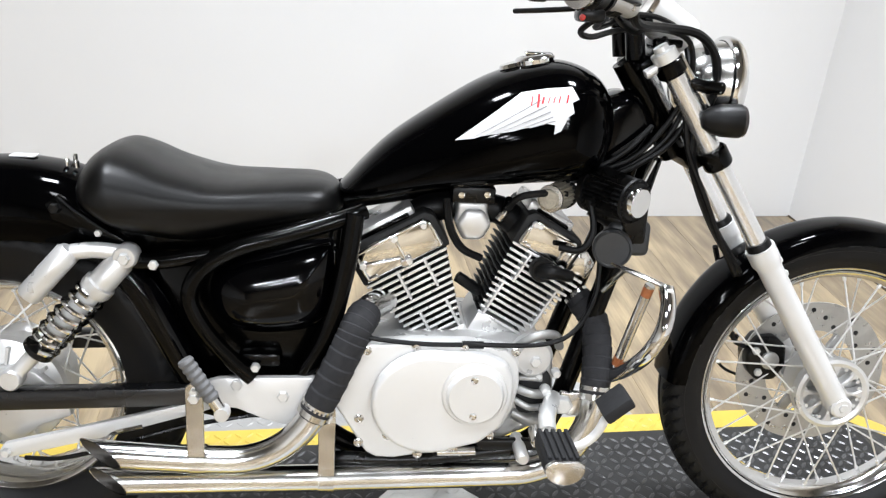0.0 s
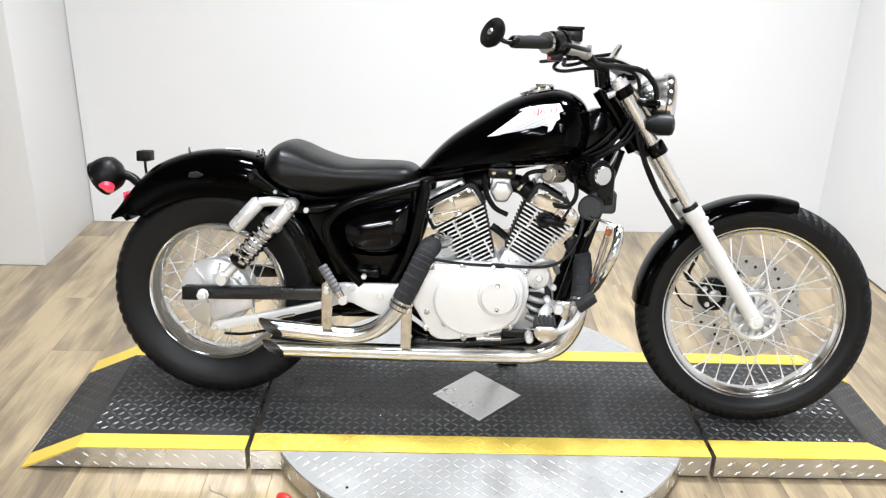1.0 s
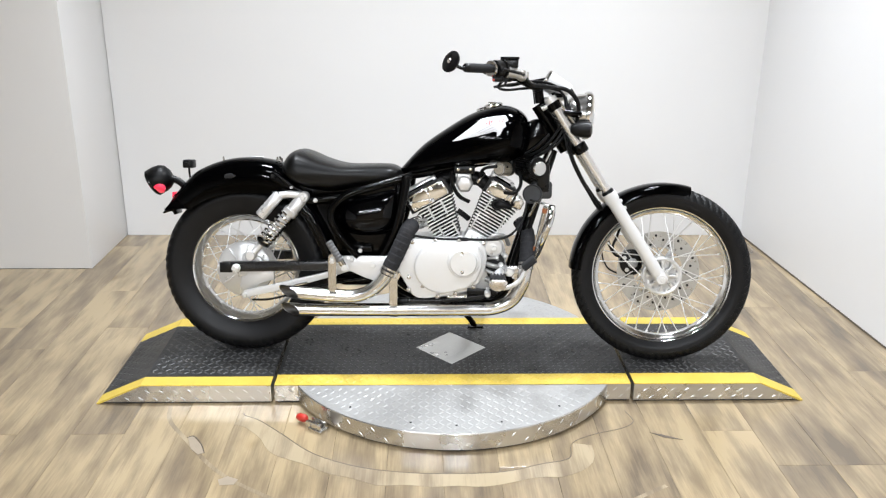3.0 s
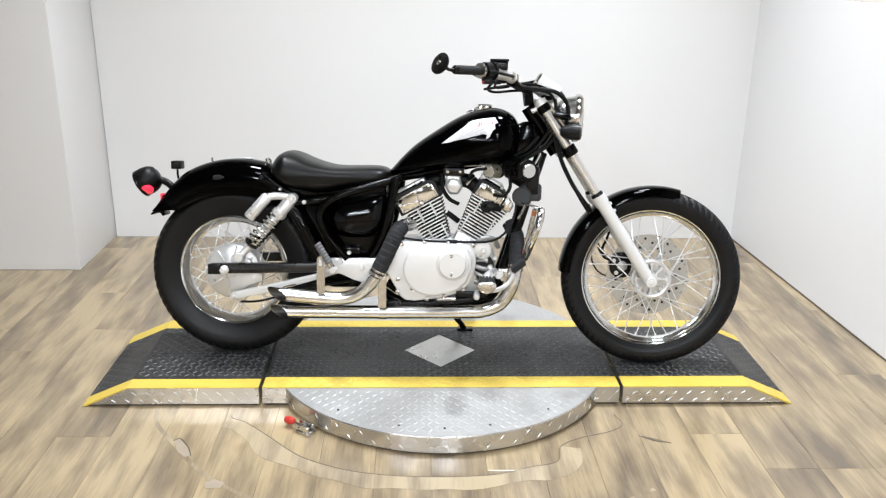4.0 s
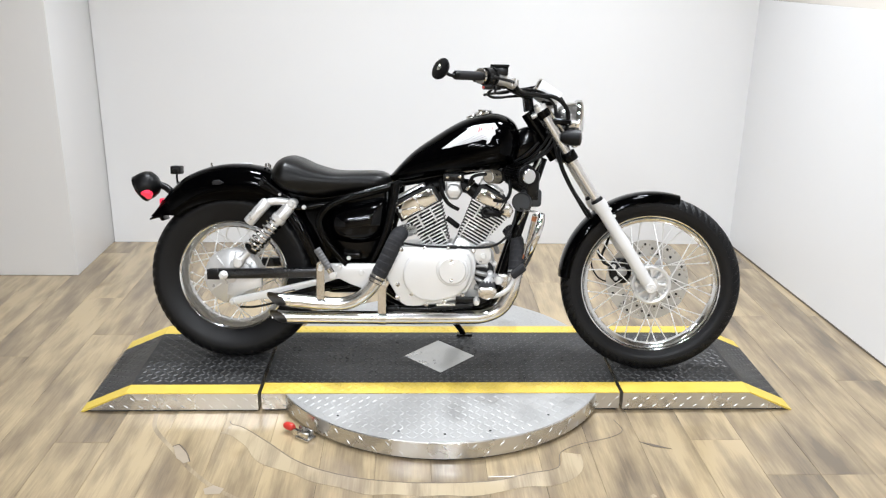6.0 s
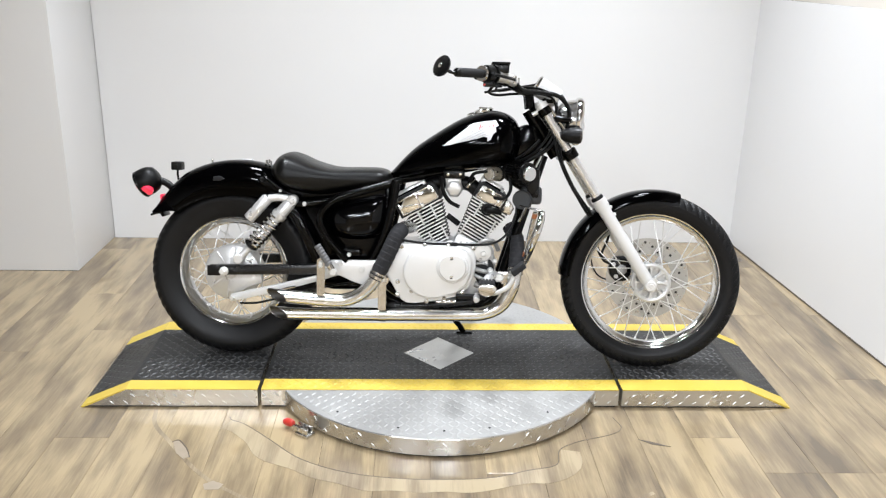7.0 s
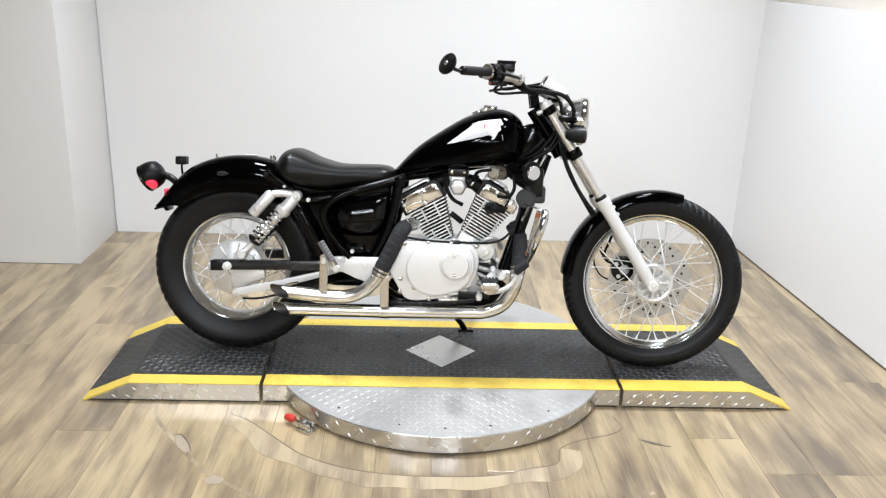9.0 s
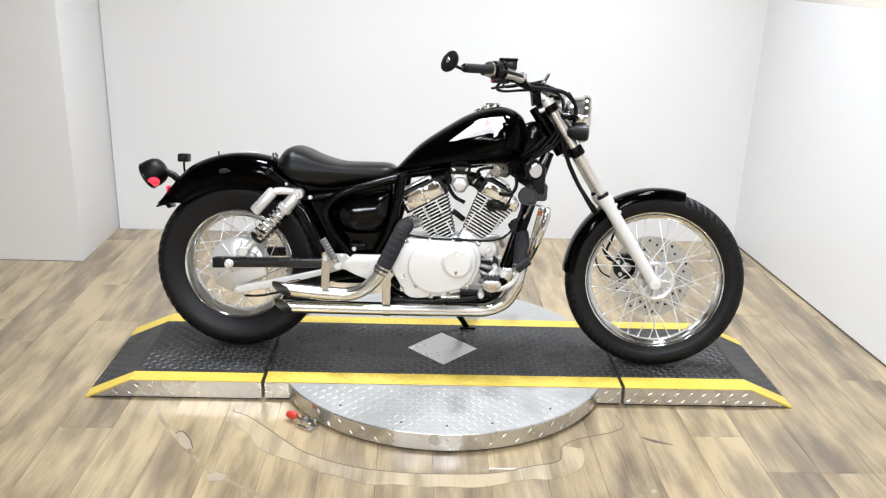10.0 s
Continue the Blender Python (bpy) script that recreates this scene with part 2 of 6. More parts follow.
def tube(pts, radius, segs=10, n=6, closed=False, bm=None, flat=1.0):
    """A pipe along a smooth path; radius is a number or a function of 0..1."""
    path = smooth_path(pts, n, closed)
    b2 = bmesh.new()
    rings, up = [], None
    last = len(path) - 1
    for i, q in enumerate(path):
        if closed:
            d = path[(i + 1) % len(path)] - path[i - 1]
        else:
            d = path[min(i + 1, last)] - path[max(i - 1, 0)]
        d.normalize()
        if up is None:
            up = Vector((0, 1, 0)) if abs(d.y) < 0.9 else Vector((0, 0, 1))
        side = d.cross(up).normalized()
        up = side.cross(d).normalized()
        r = radius(i / max(1, last)) if callable(radius) else radius
        rings.append([b2.verts.new(q + (side * math.cos(a) * flat + up * math.sin(a)) * r) for a in (2 * math.pi * k / segs for k in range(segs))])
    for i in range(len(rings) if closed else len(rings) - 1):
        r0, r1 = rings[i], rings[(i + 1) % len(rings)]
        for k in range(segs):
            b2.faces.new((r0[k], r0[(k + 1) % segs], r1[(k + 1) % segs], r1[k]))
    if not closed:
        b2.faces.new(rings[0])
        b2.faces.new(rings[-1])
    return join(bm, b2)


def aim(origin, axis):
    """A matrix that carries z onto the axis, at the origin."""
    return Matrix.Translation(origin) @ Vector(axis).to_track_quat("Z", "Y").to_matrix().to_4x4()


def lathe(profile, origin=(0, 0, 0), axis=(0, 0, 1), segs=32, bm=None, ends=True, closed=False):
    """Turns a profile of (radius, height) round an axis."""
    b2 = bmesh.new()
    m = aim(origin, axis)
    rings = []
    for r, h in profile:
        if r < 1e-6:
            rings.append([b2.verts.new(m @ Vector((0, 0, h)))])
        else:
            rings.append([b2.verts.new(m @ Vector((r * math.cos(a), r * math.sin(a), h))) for a in (2 * math.pi * k / segs for k in range(segs))])
    pairs = list(zip(rings, rings[1:] + ([rings[0]] if closed else [])))
    if not closed:
        pairs = list(zip(rings, rings[1:]))
    for r0, r1 in pairs:
        for k in range(segs):
            j = (k + 1) % segs
            if len(r0) == 1 and len(r1) == 1:
                continue
            if len(r0) == 1:
                b2.faces.new((r0[0], r1[k], r1[j]))
            elif len(r1) == 1:
                b2.faces.new((r0[k], r0[j], r1[0]))
            else:
                b2.faces.new((r0[k], r0[j], r1[j], r1[k]))
    if ends and not closed:
        for r in (rings[0], rings[-1]):
            if len(r) > 1:
                b2.faces.new(r)
    return join(bm, b2)


def prism(outline, y0, y1, bevel=0.0, segs=2, bm=None):
    """A side-view outline of (x, z) points, as thick as y0 to y1."""
    b2 = bmesh.new()
    a = [b2.verts.new((x, y0, z)) for x, z in outline]
    b = [b2.verts.new((x, y1, z)) for x, z in outline]
    b2.faces.new(a)
    b2.faces.new(list(reversed(b)))
    n = len(a)
    for i in range(n):
        b2.faces.new((a[i], b[i], b[(i + 1) % n], a[(i + 1) % n]))
    bmesh.ops.recalc_face_normals(b2, faces=b2.faces)
    if bevel:
        bmesh.ops.bevel(b2, geom=list(b2.edges), offset=bevel, segments=segs, affect="EDGES", profile=0.5)
    return join(bm, b2)


def pillow(outline, spine, half, power=2.4, rows=12, n=6, flat_bottom=None):
    """A swollen body: a closed side outline that shrinks towards a spine as it goes sideways.
    spine: two (x, z) ends; half: half width as a function of x."""
    path = smooth_path([(x, 0, z) for x, z in outline], n, True)
    a, b = Vector((spine[0][0], 0, spine[0][1])), Vector((spine[1][0], 0, spine[1][1]))
    d = b - a
    b2 = bmesh.new()
    rings = []
    for k in range(-rows, rows + 1):
        s = math.sin(0.5 * math.pi * k / rows)
        f = max(0.0, 1 - abs(s) ** power) ** (1 / power)
        ring = []
        for q in path:
            u = min(1.0, max(0.0, (q - a).dot(d) / d.length_squared))
            c = a + d * u
            p = c + (q - c) * max(f, 0.02)
            ring.append(b2.verts.new((p.x, s * half(p.x), p.z)))
        rings.append(ring)
    m = len(path)
    for r0, r1 in zip(rings, rings[1:]):
        for i in range(m):
            b2.faces.new((r0[i], r0[(i + 1) % m], r1[(i + 1) % m], r1[i]))
    b2.faces.new(rings[0])
    b2.faces.new(list(reversed(rings[-1])))
    return b2


def shell(centre, radius, a0, a1, half, depth, thick=0.003, steps=40, cross=12, flare=0.0):
    """A mudguard: an arc about a wheel's axle, its cross section domed; half, depth and radius may be functions of 0..1."""
    b2 = bmesh.new()
    outer, inner = [], []
    for i in range(steps + 1):
        u = i / steps
        a = radians(a0 + (a1 - a0) * u)
        R0 = radius(u) if callable(radius) else radius
        w = half(u) if callable(half) else half
        dp = depth(u) if callable(depth) else depth
        ro, ri = [], []
        for k in range(cross + 1):
            v = -1 + 2 * k / cross
            drop = dp * (1 - (1 - abs(v) ** 2.6) ** (1 / 2.6))
            y = w * math.copysign(min(1.0, abs(v) * 1.08) if abs(v) < 0.9 else 0.972 + 0.028 * (abs(v) - 0.9) / 0.1, v)
            for ring, r in ((ro, R0 - drop), (ri, R0 - drop - thick)):
                yy = y if ring is ro else y * (1 - thick / w)
                ring.append(b2.verts.new((centre[0] + r * math.cos(a), yy, centre[1] + r * math.sin(a))))
        outer.append(ro)
        inner.append(ri)
    for g in (outer, inner):
        for r0, r1 in zip(g, g[1:]):
            for k in range(cross):
                b2.faces.new((r0[k], r0[k + 1], r1[k + 1], r1[k]))
    for i in range(steps):
        for k in (0, cross):
            b2.faces.new((outer[i][k], outer[i + 1][k], inner[i + 1][k], inner[i][k]))
    for i in (0, steps):
        for k in range(cross):
            b2.faces.new((outer[i][k], outer[i][k + 1], inner[i][k + 1], inner[i][k]))
    return b2


def bolt(bm, x, y, z, r=0.007, h=0.006, axis=(0, -1, 0)):
    return lathe([(r, 0), (r, h * 0.7), (r * 0.8, h), (0, h)], (x, y, z), axis, 6, bm)

# ---- room ----
def slab(name, x0, x1, y0, y1, z0, z1, mat, label, category, bevel=0.0):
    return tagged(part(name, box(x0, x1, y0, y1, z0, z1, bevel), mat), label, category, "", "structure")


BACK, JOG, RIGHT, FRONT, LEFTX = 1.55, 1.028, 2.00, -8.2, -4.2
floor = slab("floor", LEFTX - 0.1, RIGHT + 0.24, FRONT - 0.1, BACK + 0.18, -0.06, -0.004, DARK, "subfloor under light oak-look vinyl planks", "floor")


def skewed(name, foot, z0, z1, mat, label):
    bm = bmesh.new()
    lo = [bm.verts.new((x, y, z0)) for x, y in foot]
    hi = [bm.verts.new((x, y, z1)) for x, y in foot]
    bm.faces.new(lo)
    bm.faces.new(hi)
    for k in range(4):
        bm.faces.new((lo[k], lo[(k + 1) % 4], hi[(k + 1) % 4], hi[k]))
    return tagged(part(name, bm, mat), label, "wall", "", "structure")


# the side wall stands slightly out of square
slab("wall_back", -1.692, 1.705, BACK, BACK + 0.12, 0.0, 3.0, WALL, "plain white painted wall behind the motorcycle", "wall")
slab("wall_left_front", LEFTX - 0.1, -1.694, JOG, BACK + 0.12, 0.0, 3.0, WALL, "white painted wall block that stands forward", "wall", 0.004)
skewed("wall_right", [(1.645, 1.67), (1.645, 1.548), (2.103, FRONT), (2.24, FRONT)], 0.0, 1.298, WALL, "white painted side wall with a shallow ledge")
# beige stands for the shade above the lamps' cutoff on this white wall
skewed("wall_right_upper", [(1.668, 1.67), (1.668, 1.548), (2.126, FRONT), (2.24, FRONT)], 1.298, 3.0, SHADED_WALL, "upper part of the side wall, its shade put into a beige colour")
# out of view; added in white as a bounce surface for the right wall
slab("wall_left", LEFTX - 0.1, LEFTX, FRONT, JOG, 0.0, 3.0, WALL, "unseen side wall, white to bounce light onto the right wall", "wall")
slab("wall_front", LEFTX - 0.1, RIGHT + 0.24, FRONT - 0.1, FRONT, 0.0, 3.0, ROOM, "plain dark front wall of the showroom", "wall")
slab("ceiling", LEFTX - 0.1, RIGHT + 0.24, FRONT - 0.1, BACK + 0.18, 3.0, 3.1, CEIL, "plain ceiling", "ceiling")
# joint between wall and floor: a thin dark shadow gap strip
tagged(skewed("trim", [(1.641, 1.548), (1.645, 1.548), (2.103, FRONT), (2.099, FRONT)], 0.0, 0.006, SEAMDIRT, "thin dark joint strip along the wall foot"), "", "trim")

# ---- turntable platform ----
H0, H1 = 0.0665, 0.0695
NEAR, FAR, IN0, IN1 = -0.288, 0.27, -0.212, 0.208
RAMP0, RAMP1, RAMPB = 0.618, 1.208, 1.052


def lug_mesh(name, places, parent, mat, wide=0.0048, high=0.0024):
    """Raised lozenges of a tread plate, joined: places are (point, along, normal, length)."""
    vs, fs = [], []
    for p, d, n, ln in places:
        s = n.cross(d)
        b = len(vs)
        for u, v, w in ((-1, 0, 0), (-0.35, -1, 0), (0.35, -1, 0), (1, 0, 0), (0.35, 1, 0), (-0.35, 1, 0), (-0.5, 0, 1), (0.5, 0, 1)):
            vs.append(tuple(p + d * (u * ln * 0.5) + s * (v * wide) + n * (w * high - 0.0004)))
        fs += [tuple(b + i for i in f) for f in ((0, 1, 6), (1, 2, 7, 6), (2, 3, 7), (3, 4, 7), (4, 5, 6, 7), (5, 0, 6))]
    me = bpy.data.meshes.new(name)
    me.from_pydata(vs, [], fs)
    me.polygons.foreach_set("use_smooth", [False] * len(me.polygons))
    me.materials.append(mat)
    ob = new(name, me)
    ob.parent = parent
    return tagged(ob, "", "", "", "stuff")


UP = Vector((0, 0, 1))


def flat_lugs(x0, x1, y0, y1, inside, z=lambda x: H1, normal=UP, step=0.0225):
    out = []
    i0, i1, j0, j1 = (math.floor(v / step) for v in (x0, x1, y0, y1))
    for i in range(i0, i1 + 2):
        for j in range(j0, j1 + 2):
            x, y = i * step, j * step
            if not (x0 + 0.008 < x < x1 - 0.008 and y0 + 0.008 < y < y1 - 0.008 and inside(x, y)):
                continue
            a = radians(45 if (i + j) % 2 else -45)
            d = Vector((math.cos(a), math.sin(a), 0))
            d = (d - normal * d.dot(normal)).normalized()
            out.append((Vector((x, y, z(x))), d, normal, 0.027))
    return out


def in_diamond(x, y, r=1.0):
    return abs(x) / 0.131 + abs(y) / 0.138 < r


turntable = thing("turntable", pose(0, 0, 0), "motorcycle turntable with round aluminium tread-plate disc and black painted deck", "turntable")
part("disc_body", lathe([(0.591, 0.0085), (0.6, 0.009), (0.6, 0.062), (0.597, 0.0655), (0, 0.0655)], segs=128), SKIRT, turntable, "round aluminium disc with a tread-plate skirt", 25)
part("disc_top", lathe([(0.598, 0.0650), (0.597, 0.0661), (0, 0.0661)], segs=128, ends=False), PLATE, turntable, "dull aluminium tread-plate top of the disc", 25)
# dark set-back base: the shadow line under the skirt, put into colour
part("disc_foot_shade", lathe([(0.590, 0.0), (0.590, 0.009), (0, 0.009)], segs=96), DARK, turntable)
part("deck_body", box(-0.606, 0.606, NEAR, FAR, 0.009, H0), SKIRT, turntable, "aluminium centre deck under the paint")
# same dark base under the deck, standing in for its contact shade
part("deck_foot_shade", box(-0.598, 0.598, NEAR + 0.008, FAR - 0.008, 0.0, 0.009), DARK, turntable)


def sheet_with_hole(x0, x1, y0, y1, z0, z1):
    bm = bmesh.new()
    outer = [(x0, y0), (0, y0), (x1, y0), (x1, 0), (x1, y1), (0, y1), (x0, y1), (x0, 0)]
    inner = [(-0.0655, -0.069), (0, -0.138), (0.0655, -0.069), (0.131, 0), (0.0655, 0.069), (0, 0.138), (-0.0655, 0.069), (-0.131, 0)]
    oh = [bm.verts.new((x, y, z1)) for x, y in outer]
    ih = [bm.verts.new((x, y, z1)) for x, y in inner]
    ol = [bm.verts.new((x, y, z0)) for x, y in outer]
    il = [bm.verts.new((x, y, z0)) for x, y in inner]
    for k in range(8):
        j = (k + 1) % 8
        bm.faces.new((oh[k], oh[j], ih[j], ih[k]))
        bm.faces.new((ol[k], ol[j], oh[j], oh[k]))
        bm.faces.new((il[k], ih[k], ih[j], il[j]))
    return bm


part("deck_paint", sheet_with_hole(-0.606, 0.606, IN0, IN1, H0, H1), BLACKTREAD, turntable, "black painted tread deck, scuffed grey", 20)
part("deck_stripe", box(-0.606, 0.606, NEAR, IN0, H0, H1, 0.0012, 1), YELLOW, turntable, "yellow painted edge stripe with wear")
part("deck_stripe", box(-0.606, 0.606, IN1, FAR, H0, H1, 0.0012, 1), YELLOW, turntable, "yellow painted edge stripe with wear")
dm = bmesh.new()
top = [dm.verts.new(v) for v in ((-0.13, 0, H1 - 0.001), (0, -0.137, H1 - 0.001), (0.13, 0, H1 - 0.001), (0, 0.137, H1 - 0.001))]
low = [dm.verts.new((v.co.x, v.co.y, H0 - 0.001)) for v in top]
dm.faces.new(top)
for k in range(4):
    dm.faces.new((top[k], low[k], low[(k + 1) % 4], top[(k + 1) % 4]))
part("diamond_plate", dm, TREAD, turntable, "bare aluminium diamond in the middle of the deck", 20)
lug_mesh("deck_lug", flat_lugs(-0.606, 0.606, IN0, IN1, lambda x, y: not in_diamond(x, y, 1.12)), turntable, LUG)
lug_mesh("stripe_lug", flat_lugs(-0.606, 0.606, NEAR, IN0, lambda x, y: True) + flat_lugs(-0.606, 0.606, IN1, FAR, lambda x, y: True), turntable, YELLOW)
lug_mesh("disc_lug", flat_lugs(-0.6, 0.6, -0.6, 0.6, lambda x, y: x * x + y * y < 0.588 ** 2 and not NEAR - 0.012 < y < FAR + 0.012, lambda x: 0.0661), turntable, PLATE, 0.0036, 0.0017)
lug_mesh("diamond_lug", flat_lugs(-0.13, 0.13, -0.13, 0.13, lambda x, y: in_diamond(x, y, 0.88), lambda x: H1 - 0.001), turntable, TREAD, 0.004, 0.0011)
rim_lugs = []
for k in range(84):
    a = 2 * math.pi * k / 84
    n = Vector((math.cos(a), math.sin(a), 0))
    along = Vector((-math.sin(a), math.cos(a), 0))
    if NEAR - 0.01 < 0.6 * n.y < FAR + 0.01:
        continue
    for j, zz in enumerate((0.022, 0.048)):
        s = 1 if n.x > 0 else -1
        if (k + j) % 2:
            continue
        rim_lugs.append((n * 0.6 + UP * zz, (along * 0.72 * s + UP * 0.7).normalized(), n, 0.022))
for sx in (-1, 1):
    for k in range(4):
        for j, zz in enumerate((0.022, 0.048)):
            s = sx
            if (k + j) % 2:
                continue
            rim_lugs.append((Vector((sx * (0.53 + 0.022 * k), NEAR, zz)), Vector((0.72 * s, 0, 0.7)).normalized(), Vector((0, -1, 0)), 0.022))
lug_mesh("skirt_lug", rim_lugs, turntable, TREAD, 0.0026, 0.0022)
for a in (-150, -128, -105, -90, -75, -52, -30):
    ca, sa = math.cos(radians(a)), math.sin(radians(a))
    part("screw", lathe([(0.004, 0), (0.004, 0.0012), (0, 0.0018)], (0.55 * ca, 0.55 * sa, 0.0661), (0, 0, 1), 12), SATIN, turntable)


def make_ramp():
    ob = thing("ramp", pose(0, 0, 0), "low black tread-plate ramp with yellow edge stripes beside the turntable", "ramp", "ramps of the turntable")
    part("ramp_body", prism([(RAMP0, 0.007), (RAMP1 - 0.024, 0.007), (RAMPB, H0), (RAMP0, H0)], NEAR, FAR), SKIRT, ob, "aluminium wedge body")
    # near-black wedge base that draws the shade under the ramp
    part("ramp_foot_shade", prism([(RAMP0 + 0.006, 0.0), (RAMP1 - 0.012, 0.0), (RAMP1 - 0.026, 0.007), (RAMP0 + 0.006, 0.007)], NEAR + 0.006, FAR - 0.006), DARK, ob)

    def cover(y0, y1):
        return prism([(RAMP0, H0), (RAMPB, H0), (RAMP1 - 0.01, 0.0005), (RAMP1, 0.0005), (RAMP1, 0.003), (RAMPB + 0.003, H1), (RAMP0, H1)], y0, y1)

    part("ramp_paint", cover(IN0, IN1), BLACKTREAD, ob, "black painted tread surface", 10)
    part("ramp_stripe", cover(NEAR, IN0), YELLOW, ob, "yellow painted edge stripe", 10)
    part("ramp_stripe", cover(IN1, FAR), YELLOW, ob, "yellow painted edge stripe", 10)
    dirn = Vector((RAMP1 - RAMPB, 0, 0.003 - H1)).normalized()
    nrm = Vector((-dirn.z, 0, dirn.x))

    def zs(x):
        return H1 + (x - RAMPB) * dirn.z / dirn.x

    black = flat_lugs(RAMP0, RAMPB, IN0, IN1, lambda x, y: True) + flat_lugs(RAMPB, RAMP1, IN0, IN1, lambda x, y: True, zs, nrm)
    lug_mesh("ramp_lug", black, ob, LUG)
    side = []
    for k in range(24):
        for j, zz in enumerate((0.019, 0.046)):
            x = RAMP0 + 0.016 + 0.0235 * (2 * (k // 2) + j)
            if k % 2 or (x > RAMPB - 0.01 and zz > zs(x) - 0.02):
                continue
            lean = Vector((0.80, 0, 0.60))
            side += [(Vector((x, NEAR, zz)), lean, Vector((0, -1, 0)), 0.023), (Vector((x, FAR, zz)), lean, Vector((0, 1, 0)), 0.023)]
    lug_mesh("side_lug", side, ob, TREAD, 0.0026, 0.0022)
    return ob


ramp = make_ramp()
ramp_copy = copy_thing(ramp, pose(0, NEAR + FAR, 0, 0, 0, 180))
latch = thing("latch_clamp", pose(-0.503, -0.417, 0.0, 0, 0, -36), "small grey steel toggle clamp with a red grip on the floor", "clamp")
part("grip", lathe([(0.0, 0.0), (0.010, 0.003), (0.013, 0.012), (0.013, 0.03), (0.009, 0.04), (0.0, 0.043)], (-0.012, 0, 0.02), (1, 0, 0.1), 16), RED, latch, "red rubber grip")
part("arm", box(0.025, 0.09, -0.006, 0.006, 0.014, 0.022, 0.002), WORN, latch)
part("arm", box(0.04, 0.1, -0.016, -0.010, 0.010, 0.030, 0.002), WORN, latch)
part("arm", box(0.04, 0.1, 0.010, 0.016, 0.010, 0.030, 0.002), WORN, latch)
part("base", box(0.05, 0.105, -0.02, 0.02, 0.0, 0.010, 0.002), WORN, latch)
part("pin", lathe([(0.004, -0.02), (0.004, 0.02)], (0.06, 0, 0.02), (0, 1, 0), 10), CHROME, latch)

# ---- old circular cut and repairs in the floor covering ----
SEAM = [(-0.70, -0.352), (-0.688, -0.372), (-0.64, -0.40), (-0.551, -0.488), (-0.44, -0.60), (-0.30, -0.672), (-0.15, -0.705), (0.0, -0.712), (0.14, -0.703), (0.25, -0.665), (0.34, -0.635), (0.365, -0.55), (0.44, -0.50), (0.54, -0.463), (0.588, -0.42), (0.575, -0.352)]


def floor_strip(pts, width, n, name, mat, label, top=0.0012):
    path = smooth_path([(x, y, 0) for x, y in pts], n)
    bm = bmesh.new()
    rows = []
    for i, q in enumerate(path):
        d = (path[min(i + 1, len(path) - 1)] - path[max(i - 1, 0)]).normalized()
        s = Vector((-d.y, d.x, 0))
        w = width(i / (len(path) - 1), q) if callable(width) else (-width / 2, width / 2)
        rows.append([bm.verts.new(q + s * w[0] + UP * 0.0002), bm.verts.new(q + s * w[0] + UP * top), bm.verts.new(q + s * w[1] + UP * top), bm.verts.new(q + s * w[1] + UP * 0.0002)])
    for r0, r1 in zip(rows, rows[1:]):
        for k in range(3):
            bm.faces.new((r0[k], r0[k + 1], r1[k + 1], r1[k]))
    return tagged(part(name, bm, mat, None, "", 30), label, "floor repair", "", "structure")


floor_strip(SEAM, 0.0024, 6, "trim", SEAMDIRT, "thin dark cut line in the floor covering", 0.0009)


def patch_width(u, q):
    return (-0.065 - 0.03 * noise.noise(q * 9.0), -0.002)


floor_strip(SEAM[1:12], patch_width, 6, "floor_patch", OAK_PALE, "paler worn strip of floor covering along the cut", 0.0008)
floor_strip([(-0.955, -0.30), (-0.93, -0.40), (-0.845, -0.52), (-0.74, -0.66), (-0.63, -0.76), (-0.45, -0.87), (-0.2, -0.96), (0.1, -0.975), (0.4, -0.89), (0.6, -0.78)], 0.014, 8, "floor_patch", OAK_PALE, "faint pale wear ring on the floor", 0.0004)


def chip(outline, mat, label):
    bm = bmesh.new()
    lo = [bm.verts.new((x, y, 0.0002)) for x, y in outline]
    hi = [bm.verts.new((x, y, 0.0012)) for x, y in outline]
    bm.faces.new(hi)
    for k in range(len(lo)):
        j = (k + 1) % len(lo)
        bm.faces.new((lo[k], lo[j], hi[j], hi[k]))
    tagged(part("floor_patch", bm, mat), label, "floor repair", "", "structure")


PALE = material("pale_underlay", (0.27, 0.22, 0.16), 0.6, spread=0.12, scale=30)
chip([(-0.845, -0.505), (-0.83, -0.498), (-0.795, -0.545), (-0.775, -0.592), (-0.79, -0.602), (-0.82, -0.57)], PALE, "torn pale chip in the floor covering")
chip([(-0.700, -0.735), (-0.675, -0.718), (-0.642, -0.735), (-0.65, -0.76), (-0.69, -0.762)], PALE, "torn pale chip in the floor covering")
floor_strip([(-0.848, -0.507), (-0.828, -0.496), (-0.793, -0.545), (-0.773, -0.594)], 0.003, 4, "trim", SEAMDIRT, "dark edge of a torn chip", 0.0014)
chip([(0.625, -0.49), (0.66, -0.503), (0.72, -0.535), (0.665, -0.522)], SEAMDIRT, "dark torn edge of the floor covering")

# ---- motorcycle ----
BIKE = pose(-0.7425, 0.0135, 0.0692, 0, 0, -4.42) @ pose(0, 0, 0, -10.34, 0, 0)
bike = thing("motorcycle", BIKE, "black custom cruiser motorcycle leaning on its side stand on the turntable", "motorcycle")
REAR, FRONTC = (0.002, 0.302), (1.484, 0.313)


